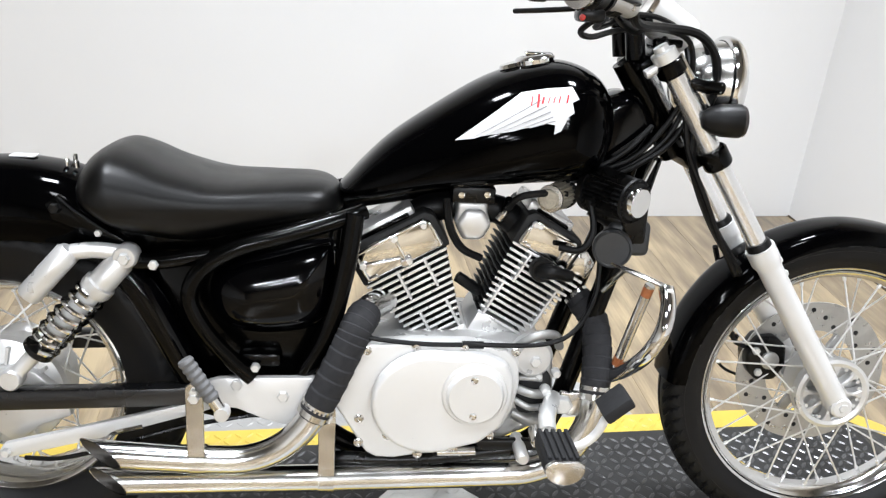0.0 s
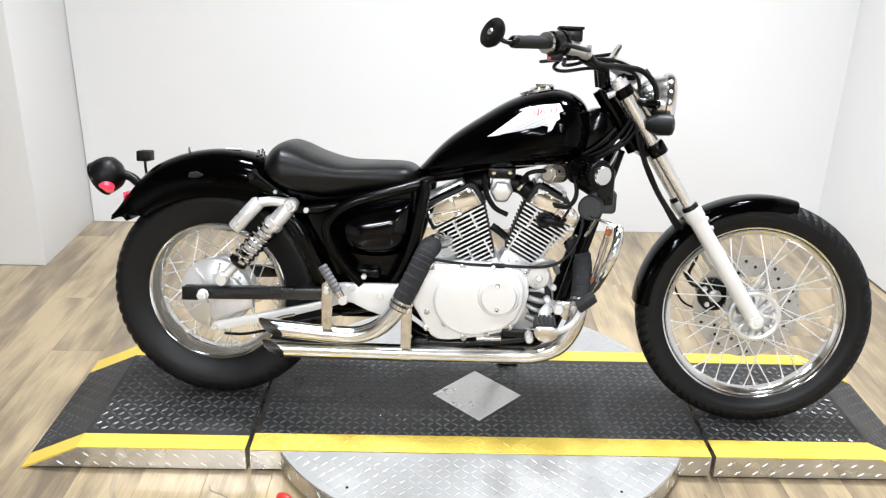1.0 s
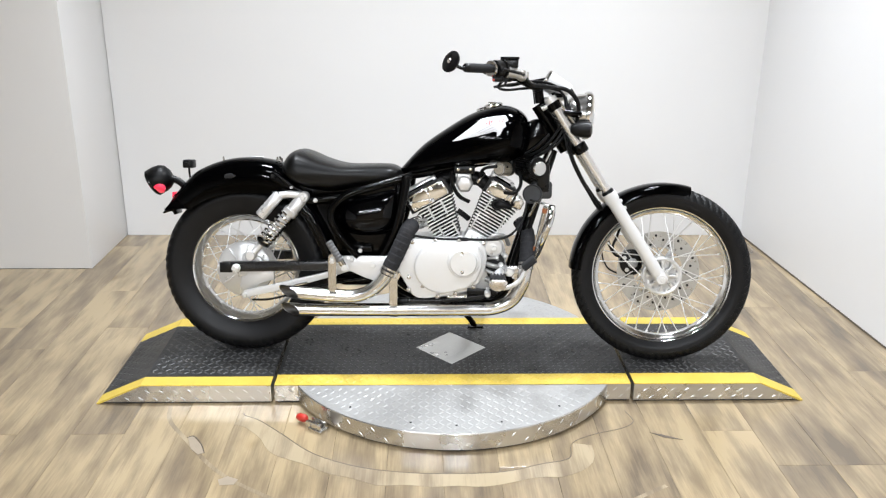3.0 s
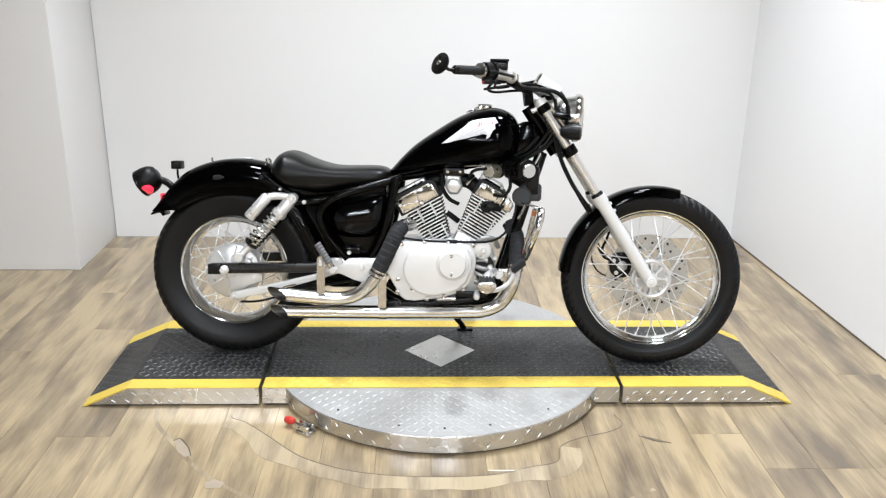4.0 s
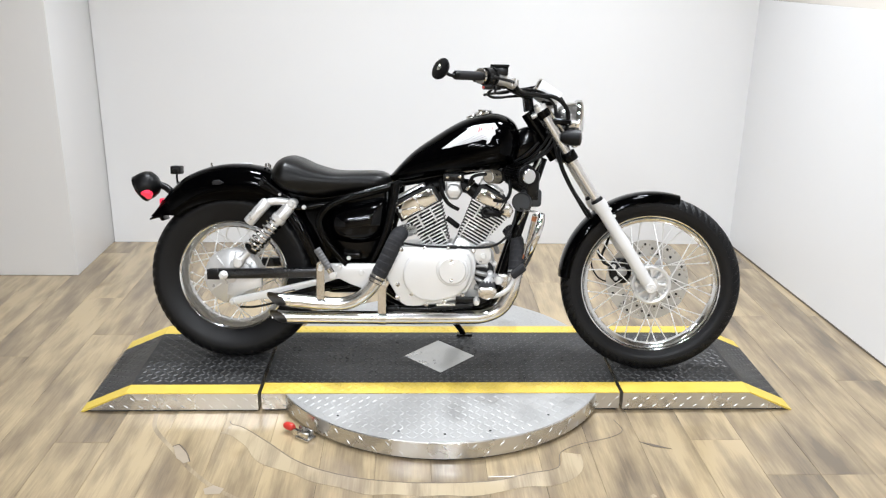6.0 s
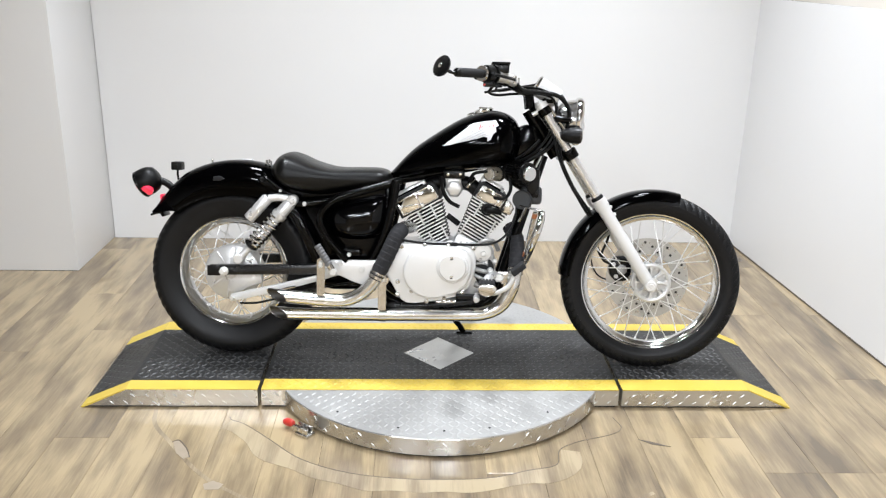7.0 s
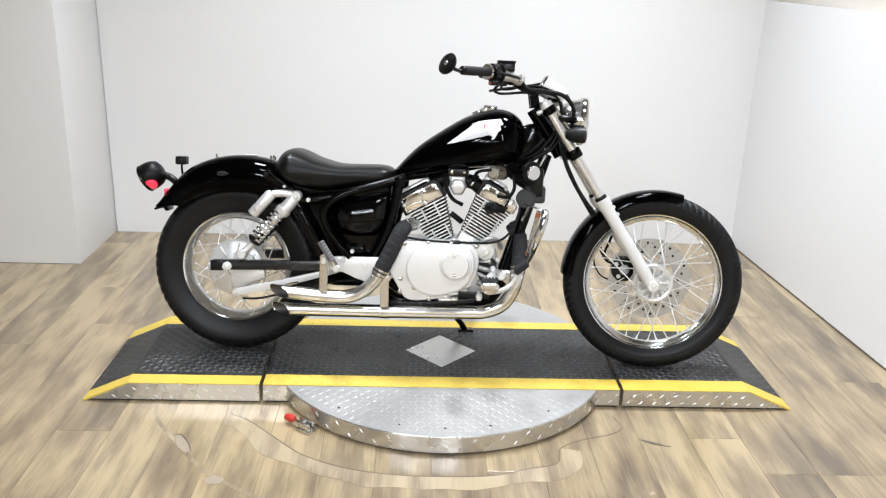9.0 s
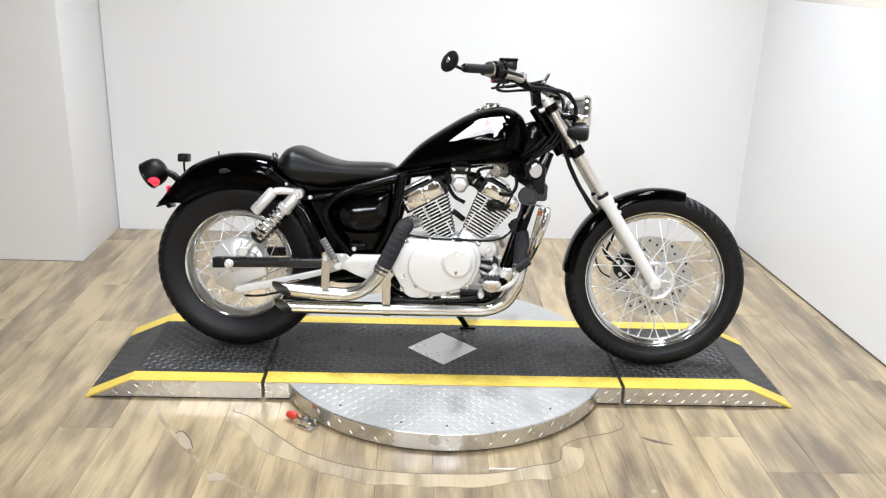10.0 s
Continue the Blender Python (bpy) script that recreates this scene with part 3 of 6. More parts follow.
def tyre_mesh(r_out, r_bead, half, grooves, depth, crown, lean, band):
    """A tyre about the y axis, with slanted tread grooves cut into the crown."""
    prof = []
    count = 30
    for k in range(count + 1):
        a = -1.15 + 2.3 * k / count
        lat = half * math.sin(min(1.0, abs(a)) * math.pi / 2 if abs(a) < 1 else math.pi / 2) * (1 if a > 0 else -1)
        if abs(a) <= 1.0:
            drop = crown * (1 - math.cos(abs(a) * math.pi / 2)) ** 1.15
        else:
            drop = crown
        prof.append((r_out - drop, lat))
    side = [(r_out - crown - 0.012, half * 0.99), (r_out - crown - 0.022, half * 0.94), (r_bead + 0.012, half * 0.80), (r_bead + 0.002, half * 0.68), (r_bead - 0.004, half * 0.6)]
    full = [(r, -y) for r, y in reversed(side)] + prof + side
    clean = [full[0]]
    for q in full[1:]:
        if abs(q[0] - clean[-1][0]) + abs(q[1] - clean[-1][1]) > 1e-4:
            clean.append(q)
    bm = bmesh.new()
    segs = grooves * 6
    rings = []
    for r, y in clean:
        ring = []
        for s in range(segs):
            th = 2 * math.pi * s / segs
            rr = r
            v = abs(y) / half
            if r > r_out - crown * band and v > 0.42:
                ph = (s / 6 + lean * v + (0.5 if y > 0 else 0)) % 1.0
                if ph < 0.34:
                    rr -= depth
            if v < 0.06 and r > r_out - 0.003:
                rr -= depth * 0.8
            ring.append(bm.verts.new((rr * math.cos(th), y, rr * math.sin(th))))
        rings.append(ring)
    for r0, r1 in zip(rings, rings[1:]):
        for s in range(segs):
            j = (s + 1) % segs
            bm.faces.new((r0[s], r0[j], r1[j], r1[s]))
    return bm


def split_tyre(bm, radius):
    """The tread and the sidewalls of a tyre, as two meshes."""
    walls = bm.copy()
    for mesh, keep_out in ((bm, True), (walls, False)):
        gone = [f for f in mesh.faces if (math.hypot(f.calc_center_median().x, f.calc_center_median().z) > radius) != keep_out]
        bmesh.ops.delete(mesh, geom=gone, context="FACES")
    return bm, walls


def ring_mesh(profile, segs=96):
    """A closed (radius, y) profile turned round the y axis."""
    bm = bmesh.new()
    rings = [[bm.verts.new((r * math.cos(2 * math.pi * s / segs), y, r * math.sin(2 * math.pi * s / segs))) for s in range(segs)] for r, y in profile]
    for r0, r1 in zip(rings, rings[1:] + rings[:1]):
        for s in range(segs):
            j = (s + 1) % segs
            bm.faces.new((r0[s], r0[j], r1[j], r1[s]))
    return bm


def rim_profile(r, w):
    return [(r, -w), (r - 0.004, -w - 0.002), (r - 0.008, -w), (r - 0.012, -w + 0.006), (r - 0.016, -w + 0.012), (r - 0.026, -w * 0.45), (r - 0.028, 0), (r - 0.026, w * 0.45),
            (r - 0.016, w - 0.012), (r - 0.012, w - 0.006), (r - 0.008, w), (r - 0.004, w + 0.002), (r, w), (r - 0.006, w - 0.008), (r - 0.020, w * 0.4), (r - 0.020, -w * 0.4), (r - 0.006, -w + 0.008)]


def spoke_set(wheel, r_rim, flange, y_flange, count, cross):
    """Laced spokes between the hub flanges and the rim, with their nipples."""
    cache = {}
    for k in range(count):
        side = -1 if k % 2 else 1
        lean = cross if (k // 2) % 2 else -cross
        key = (side, lean)
        if key not in cache:
            a = radians(lean)
            p0 = Vector((flange * math.cos(a), side * y_flange, flange * math.sin(a)))
            p1 = Vector((r_rim, side * 0.006, 0))
            d = (p1 - p0).normalized()
            bm = tube([p0, p1], 0.0019, 6, 1)
            bm = lathe([(0.0034, -0.016), (0.0034, -0.002), (0.0042, 0.0)], p1, d, 8, bm)
            bm = lathe([(0.004, -0.003), (0.004, 0.003)], p0, (0, 1, 0), 6, bm)
            me = part("spoke", bm, SPOKE, wheel)
            cache[key] = me.data
            me.matrix_local = pose(0, 0, 0, 0, -360 * k / count, 0)
        else:
            ob = new("spoke", cache[key])
            ob.parent = wheel
            ob.matrix_local = pose(0, 0, 0, 0, -360 * k / count, 0)


# front wheel: hub with webbed right flange
hub = lathe([(0.0, -0.062), (0.022, -0.062), (0.024, -0.05), (0.026, -0.042), (0.026, 0.045), (0.0, 0.05)], (0, 0, 0), (0, 1, 0), 32)
hub = join(hub, ring_mesh([(0.069, -0.050), (0.063, -0.053), (0.056, -0.050), (0.056, -0.028), (0.063, -0.024), (0.069, -0.030)], 48))
hub = join(hub, ring_mesh([(0.058, 0.036), (0.026, 0.036), (0.026, 0.046), (0.058, 0.046)], 48))
webs = []
for k in range(8):
    b2 = prism([(0.020, -0.0060), (0.034, -0.0032), (0.046, -0.0045), (0.060, -0.0125), (0.060, 0.0125), (0.046, 0.0045), (0.034, 0.0032), (0.020, 0.0060)], -0.049, -0.026, 0.002, 1)
    b2.transform(pose(0, 0, 0, 0, 45 * k, 0))
    webs.append(b2)
hub = lathe([(0.060, -0.022), (0.026, -0.020)], (0, 0, 0), (0, 1, 0), 48, hub, False)
front_wheel = part("front_wheel", hub, ALLOY, bike, "spoked front wheel with chrome rim and alloy hub")
for b2 in webs:
    part("hub_web", b2, ALLOY, front_wheel)
front_wheel.matrix_local = pose(FRONTC[0], 0, FRONTC[1], 0, 0, -3)
TYRE_F, WALL_F = split_tyre(tyre_mesh(0.313, 0.238, 0.043, 72, 0.006, 0.032, 1.6, 1.0), 0.313 - 0.0325)
part("sidewall", WALL_F, SIDEWALL, front_wheel, "dark grey tyre sidewall", 30)
for rr, yy in ((0.276, 0.0420), (0.252, 0.0352)):
    part("sidewall_ridge", ring_mesh([(rr, -yy), (rr + 0.0015, -yy - 0.0016), (rr + 0.004, -yy - 0.0016), (rr + 0.0055, -yy)], 96), SIDEWALL, front_wheel)
part("tyre", TYRE_F, RUBBER, front_wheel, "narrow black front tyre with slanted tread", 30)
part("rim", ring_mesh(rim_profile(0.245, 0.028), 120), RIM, front_wheel, "bright chrome rim")
spoke_set(front_wheel, 0.226, 0.052, 0.043, 36, 62)
bm = ring_mesh([(0.146, 0.050), (0.088, 0.050), (0.088, 0.054), (0.146, 0.054)], 72)
part("brake_disc", bm, DISC, front_wheel, "drilled steel brake disc")
for k in range(6):
    b2 = box(0.03, 0.092, 0.044, 0.0535, -0.009, 0.009, 0.002)
    b2.transform(pose(0, 0, 0, 0, 60 * k, 0))
    part("disc_arm", b2, CASTING, front_wheel)
for k in range(30):
    a = 2 * math.pi * k / 30
    r = 0.101 + 0.015 * (k % 3)
    part("disc_hole", lathe([(0.0048, 0), (0.0048, 0.0006), (0, 0.0006)], (r * math.cos(a), 0.0498, r * math.sin(a)), (0, -1, 0), 8), DARK, front_wheel)

# rear wheel: wide hub, brake panel
hub = lathe([(0.0, -0.09), (0.02, -0.09), (0.03, -0.07), (0.05, -0.066), (0.05, 0.05), (0.0, 0.06)], (0, 0, 0), (0, 1, 0), 32)
hub = join(hub, ring_mesh([(0.092, -0.05), (0.080, -0.052), (0.072, -0.03), (0.08, 0.02), (0.092, 0.03), (0.086, 0.04), (0.05, 0.04), (0.05, -0.05)], 48))
rear_wheel = part("rear_wheel", hub, ALLOY, bike, "spoked rear wheel with chrome rim and drum hub")
rear_wheel.matrix_local = pose(REAR[0], 0, REAR[1])
TYRE_R, WALL_R = split_tyre(tyre_mesh(0.302, 0.192, 0.066, 56, 0.0035, 0.042, 0.9, 0.85), 0.302 - 0.043)
part("sidewall", WALL_R, SIDEWALL, rear_wheel, "dark grey tyre sidewall", 30)
for rr, yy in ((0.246, 0.0625), (0.226, 0.0570), (0.206, 0.0515)):
    part("sidewall_ridge", ring_mesh([(rr, -yy), (rr + 0.0015, -yy - 0.0018), (rr + 0.004, -yy - 0.0018), (rr + 0.0055, -yy)], 96), SIDEWALL, rear_wheel)
part("tyre", TYRE_R, RUBBER, rear_wheel, "wide black rear tyre with worn tread", 30)
part("rim", ring_mesh(rim_profile(0.197, 0.046), 120), RIM, rear_wheel, "bright chrome rim")
spoke_set(rear_wheel, 0.178, 0.083, 0.042, 36, 48)
bm = lathe([(0.0, -0.082), (0.03, -0.082), (0.048, -0.076), (0.085, -0.070), (0.098, -0.064), (0.101, -0.052), (0.0, -0.05)], (0, 0, 0), (0, 1, 0), 48)
for k in range(8):
    b2 = box(0.035, 0.090, -0.079, -0.066, -0.003, 0.003, 0.0015)
    b2.transform(pose(0, 0, 0, 0, 45 * k + 10, 0))
    part("panel_rib", b2, ALLOY, rear_wheel)
bm = join(bm, prism([(0.0, 0.06), (0.06, 0.05), (0.11, 0.0), (0.115, -0.03), (0.06, -0.05), (0.02, -0.085), (-0.01, -0.06)], -0.088, -0.066, 0.005))
part("brake_panel", bm, ALLOY, rear_wheel, "cast drum brake panel")

# tank
TANK_OUT = [(0.556, 0.664), (0.572, 0.690), (0.635, 0.756), (0.712, 0.812), (0.789, 0.860), (0.850, 0.884), (0.910, 0.896), (0.960, 0.885), (0.993, 0.857), (1.008, 0.812), (1.005, 0.762), (0.983, 0.718), (0.93, 0.699), (0.84, 0.690), (0.70, 0.676), (0.60, 0.655)]


def tank_half(x):
    u = min(1.0, max(0.0, (x - 0.55) / 0.40))
    return 0.065 + 0.075 * math.sin(u * math.pi / 2)


tank_bm = pillow(TANK_OUT, ((0.60, 0.680), (0.915, 0.775)), tank_half, 2.5, 14, 8)
tank_tree = tank_bm.copy()
tank_tree.normal_update()
tank = part("fuel_tank", tank_bm, PAINT, bike, "glossy black teardrop fuel tank with a silver wing emblem", 60)


def tank_side(x, z):
    """Where the right flank of the tank lies at a side-view place."""
    best = None
    for f in tank_tree.faces:
        c = f.calc_center_median()
        if c.y < -0.01 and f.normal.y != 0:
            d = (c.x - x) ** 2 + (c.z - z) ** 2
            if best is None or d < best[0]:
                best = (d, f)
    f = best[1]
    f.normal_update()
    n, c = f.normal, f.calc_center_median()
    return c.y - (n.x * (x - c.x) + n.z * (z - c.z)) / n.y


def decal(name, outline, mat, lift, label=""):
    """A thin badge that follows the tank's flank: a closed outline, filled and laid on."""
    bm = bmesh.new()
    vs = [bm.verts.new((x, 0, z)) for x, z in outline]
    f = bm.faces.new(vs)
    bmesh.ops.triangulate(bm, faces=[f])
    bmesh.ops.subdivide_edges(bm, edges=list(bm.edges), cuts=3, use_grid_fill=True)
    for v in bm.verts:
        v.co.y = tank_side(v.co.x, v.co.z) - lift
    ext = bmesh.ops.extrude_face_region(bm, geom=list(bm.faces))
    for v in ext["geom"]:
        if isinstance(v, bmesh.types.BMVert):
            v.co.y += lift * 0.8
    return part(name, bm, mat, tank, label, 30)


# wing: long feathers sweeping back from a crest
FEATHERS = [((0.752, 0.7745), (0.868, 0.840)), ((0.772, 0.7795), (0.876, 0.832)), ((0.792, 0.7845), (0.882, 0.824)), ((0.816, 0.7895), (0.886, 0.8165)), ((0.840, 0.796), (0.890, 0.811))]
WING = [(0.738, 0.7705), (0.762, 0.777), (0.768, 0.7755), (0.790, 0.7855), (0.796, 0.784), (0.818, 0.792), (0.824, 0.7905), (0.846, 0.799), (0.852, 0.7975), (0.875, 0.806), (0.890, 0.804), (0.889, 0.790), (0.900, 0.796), (0.905, 0.810), (0.912, 0.822), (0.919, 0.824), (0.916, 0.839), (0.927, 0.844), (0.920, 0.852), (0.917, 0.862), (0.876, 0.857), (0.839, 0.849), (0.849, 0.834)]
decal("wing_emblem", WING, DECAL, 0.0016, "white and silver feathered wing emblem")
for (x0, z0), (x1, z1) in FEATHERS:
    dx, dz = x1 - x0, z1 - z0
    ln = math.hypot(dx, dz)
    nx, nz = -dz / ln * 0.0007, dx / ln * 0.0007
    decal("feather_line", [(x0 + 0.01, z0 + 0.001), (x1 - nx, z1 - nz), (x1 + nx, z1 + nz)], FEATHER, 0.0021)
for x, w, h in ((0.852, 0.0016, 0.014), (0.861, 0.0032, 0.020), (0.868, 0.0030, 0.010), (0.878, 0.0012, 0.009), (0.886, 0.0012, 0.009), (0.894, 0.0014, 0.010), (0.906, 0.0022, 0.012)):
    z = 0.838 + (x - 0.852) * 0.12
    decal("emblem_mark", [(x, z - h / 2), (x + w, z - h / 2), (x + w + 0.003, z + h / 2), (x + 0.003, z + h / 2)], DECAL_RED, 0.0024, "red mark on the emblem")

cap = lathe([(0.034, -0.004), (0.034, 0.004), (0.030, 0.009), (0.022, 0.011), (0.0, 0.012)], (0.876, 0.0, 0.892), (-0.2, 0, 1), 32)
cap = join(cap, box(0.858, 0.903, -0.008, 0.008, 0.901, 0.907, 0.002))
part("fuel_cap", cap, CHROME, tank, "chrome fuel cap")
cap = lathe([(0.022, 0), (0.020, 0.006), (0.0, 0.008)], (0.838, 0.0, 0.881), (-0.3, 0, 1), 24)
part("cap_hinge", cap, CHROME, tank)

# seat
SEAT_OUT = [(0.146, 0.658), (0.160, 0.708), (0.196, 0.731), (0.236, 0.724), (0.285, 0.703), (0.36, 0.684), (0.44, 0.684), (0.520, 0.684), (0.556, 0.666), (0.560, 0.632), (0.50, 0.612), (0.42, 0.596), (0.34, 0.582), (0.27, 0.588), (0.20, 0.610)]


def seat_half(x):
    u = min(1.0, max(0.0, (x - 0.2) / 0.36))
    return 0.155 - 0.065 * u ** 1.3


seat = part("seat", pillow(SEAT_OUT, ((0.215, 0.652), (0.51, 0.645)), seat_half, 2.9, 14, 8), VINYL, bike, "solo saddle in smooth black vinyl", 70)

# rear mudguard
GA = [5, 30, 48, 58, 66, 72, 85, 95, 107, 117, 131, 143]


def guard_fn(table):
    return lambda u: float(np.interp(5 + 138 * u, GA, table))


rear_guard = part("rear_mudguard", shell((0.0, 0.307), guard_fn([0.328, 0.330, 0.345, 0.385, 0.396, 0.398, 0.393, 0.390, 0.386, 0.382, 0.363, 0.347]), 5, 143, lambda u: 0.092, guard_fn([0.03, 0.032, 0.045, 0.085, 0.10, 0.112, 0.118, 0.117, 0.113, 0.108, 0.085, 0.008]), steps=70, cross=22), PAINT, bike, "glossy black rear mudguard over the tyre", 50)

# front mudguard
part("front_mudguard", shell((FRONTC[0], FRONTC[1]), 0.325, 74.5, 177, lambda u: 0.056 * (0.75 + 0.25 * min(1.0, u * 8)), 0.034, steps=50, cross=16), PAINT, bike, "glossy black front mudguard", 50)

# steering: fork, yokes, lamp, bars
FT, FB = Vector((1.075, 0, 0.905)), Vector((1.466, 0, 0.318))
FD = (FB - FT).normalized()


def fork_at(u, y):
    q = FT + (FB - FT) * u
    return Vector((q.x, y, q.z))


for y in (-0.083, 0.083):
    leg = part("fork_leg", tube([fork_at(-0.01, y), fork_at(0.55, y)], 0.0165, 20, 1), FORK, bike, "chrome fork tube with silver slider")
    sl = tube([fork_at(0.515, y), fork_at(0.53, y), fork_at(0.57, y), fork_at(0.62, y), fork_at(0.97, y), fork_at(1.02, y)], lambda u: 0.0255 if u < 0.35 else 0.0225 - 0.002 * u, 20, 3)
    sl = lathe([(0.016, -0.016), (0.020, -0.012), (0.020, 0.018), (0.016, 0.022), (0, 0.022)], (1.471, y, 0.310), (0, math.copysign(1, y), 0), 20, sl)
    part("slider", sl, SILVER, leg, "silver painted fork slider")
    part("axle_nut", lathe([(0.011, 0), (0.011, 0.012), (0.008, 0.016), (0, 0.016)], (1.473, y + math.copysign(0.008, y), 0.310), (0, math.copysign(1, y), 0), 6), BOLT, leg)
    part("dust_seal", lathe([(0.019, -0.010), (0.0215, -0.006), (0.0215, 0.004), (0.024, 0.008)], fork_at(0.512, y), FD, 20), PLASTIC, leg)
    part("yoke_clamp", lathe([(0.022, -0.016), (0.0245, -0.012), (0.0245, 0.014), (0.022, 0.018)], fork_at(0.255, y), FD, 20), FRAME, leg)
    part("pinch_bolt", lathe([(0.008, -0.026), (0.008, 0.026), (0.005, 0.030), (0, 0.030)], fork_at(0.02, y) + Vector((-0.02, 0, 0.004)), (1, 0, 0.6), 10), BOLT, leg)
    part("top_clamp", lathe([(0.020, -0.014), (0.0235, -0.010), (0.0235, 0.010), (0.020, 0.014)], fork_at(0.015, y), FD, 20), FRAME, leg)
    part("top_nut", lathe([(0.021, -0.012), (0.021, 0.012), (0.013, 0.014), (0.012, 0.022), (0, 0.023)], fork_at(-0.01, y), -FD, 20), BOLT, leg)
    bm = bolt(None, 1.322, y * 0.80, 0.577, 0.007, 0.008, (0, -1, 0))
    part("guard_bolt", bolt(bm, 1.337, y * 0.80, 0.553, 0.007, 0.008), BOLT, leg)
yk = box(-0.028, 0.024, -0.070, 0.070, -0.012, 0.012, 0.008)
yk.transform(Matrix.Translation(fork_at(0.255, 0) + Vector((-0.012, 0, -0.006))) @ pose(0, 0, 0, 0, -34, 0))
part("lower_yoke", yk, FRAME, bike, "black lower triple clamp")
yk = box(-0.034, 0.022, -0.072, 0.072, -0.010, 0.010, 0.007)
yk.transform(Matrix.Translation(fork_at(0.0, 0) + Vector((-0.01, 0, 0.004))) @ pose(0, 0, 0, 0, -34, 0))
part("upper_yoke", yk, FRAME, bike, "black upper triple clamp")
part("steering_head", tube([(1.03, 0, 0.90), (1.135, 0, 0.745)], 0.024, 20, 1), FRAME, bike)
neck = prism([(0.985, 0.835), (1.03, 0.855), (1.062, 0.84), (1.085, 0.79), (1.07, 0.745), (1.02, 0.705), (0.97, 0.70), (0.96, 0.76)], -0.052, 0.052, 0.022, 5)
part("neck_cover", neck, GLOSS, bike, "gloss black frame neck cover")
for y in (-0.025, 0.025):
    part("riser", lathe([(0.016, 0), (0.016, 0.05), (0.02, 0.052), (0.02, 0.066), (0.016, 0.07), (0, 0.07)], (1.035, y * 1.6, 0.905), (-0.15, 0, 1), 20), FRAME, bike)
    part("riser_cap", box(1.01, 1.055, y * 1.6 - 0.014, y * 1.6 + 0.014, 0.955, 0.972, 0.006), SATIN, bike)
BAR = [(0.792, -0.40, 1.000), (0.828, -0.36, 1.002), (0.884, -0.30, 1.003), (0.928, -0.235, 0.994), (0.972, -0.155, 0.972), (1.014, -0.085, 0.957), (1.03, -0.04, 0.956)]
part("handlebar", tube(BAR + [(x - 0.14 * y, -y, z - 0.085 * y) for x, y, z in reversed(BAR)], 0.0125, 14, 5), SATIN, bike, "black low handlebar")
for s in (-1, 1):
    up_far = 1 if s > 0 else 0
    a, b = Vector((0.792 + 0.056 * up_far, s * 0.398, 1.000 + 0.034 * up_far)), Vector((0.864 + 0.045 * up_far, s * 0.322, 1.003 + 0.027 * up_far))
    grip = part("grip", tube([a, a + (b - a) * 0.08, b], lambda u: 0.0140 if u > 0.05 else 0.0128, 16, 10), GREY, bike, "grey rubber handgrip")
    part("grip_flange", lathe([(0.014, -0.006), (0.024, -0.005), (0.025, 0.002), (0.019, 0.006)], b, b - a, 24), WORN, grip, "bright metal grip flange")
    part("bar_end", lathe([(0.0138, 0), (0.0138, 0.008), (0.010, 0.014), (0, 0.015)], a, a - b, 16), SATIN, grip)
    sw = Vector((0.884 + 0.042 * up_far, s * 0.300, 1.003 + 0.025 * up_far))
    d = (b - a).normalized()
    sb = lathe([(0.020, -0.016), (0.0275, -0.014), (0.0285, 0.010), (0.022, 0.014)], sw, d, 20)
    switch = part("switch_housing", sb, SATIN, bike, "black throttle and switch housing")
    part("switch_clamp", lathe([(0.016, 0.016), (0.030, 0.017), (0.030, 0.024), (0.016, 0.025)], sw, d, 20), SATIN, switch)
    part("switch_body", box(sw.x - 0.016, sw.x + 0.020, sw.y - 0.018, sw.y + 0.018, sw.z - 0.040, sw.z - 0.022, 0.006), SATIN, switch)
    part("starter_button", lathe([(0.004, 0), (0.004, 0.004), (0, 0.005)], (sw.x - 0.012, sw.y + s * 0.016, sw.z - 0.034), (0, s, 0), 12), RED if s < 0 else PLASTIC, switch)
    lv = part("brake_lever" if s < 0 else "clutch_lever", tube([(0.970 + 0.03 * up_far, s * 0.215, 0.992 + 0.018 * up_far), (0.965 + 0.035 * up_far, s * 0.25, 0.992 + 0.021 * up_far), (0.942 + 0.042 * up_far, s * 0.30, 0.994 + 0.025 * up_far), (0.902 + 0.08 * up_far, s * 0.355, 1.0 + 0.03 * up_far), (0.898 + 0.09 * up_far, s * 0.37, 1.002 + 0.033 * up_far)], lambda u: 0.006 - 0.002 * u if u < 0.97 else 0.006, 10, 6), SATIN, bike, "black hand lever")
    part("lever_pivot", lathe([(0.010, -0.012), (0.010, 0.012)], (0.967 + 0.03 * up_far, s * 0.218, 0.992 + 0.018 * up_far), (0, 0, 1), 14), WORN, lv)

master = part("master_cylinder", box(0.896, 0.950, -0.262, -0.205, 1.010, 1.037, 0.004, 3), SATIN, bike, "black brake fluid reservoir on the bar")
part("reservoir_lid", box(0.893, 0.953, -0.265, -0.202, 1.037, 1.044, 0.002), PLASTIC, master)
part("cylinder_body", tube([(0.898, -0.272, 0.999), (0.931, -0.24, 0.997), (0.968, -0.20, 0.988)], 0.0185, 16, 4), ALLOY, master, "polished alloy cylinder body")
part("lid_screw", bolt(bolt(None, 0.906, -0.25, 1.043, 0.004, 0.002, (0, 0, 1)), 0.936, -0.216, 1.043, 0.004, 0.002, (0, 0, 1)), CHROME, master)
clampm = lathe([(0.017, -0.012), (0.021, -0.010), (0.021, 0.010), (0.017, 0.012)], (0.934, -0.222, 0.991), (0.75, 0.66, -0.1), 16)
part("bar_clamp", clampm, SATIN, master)
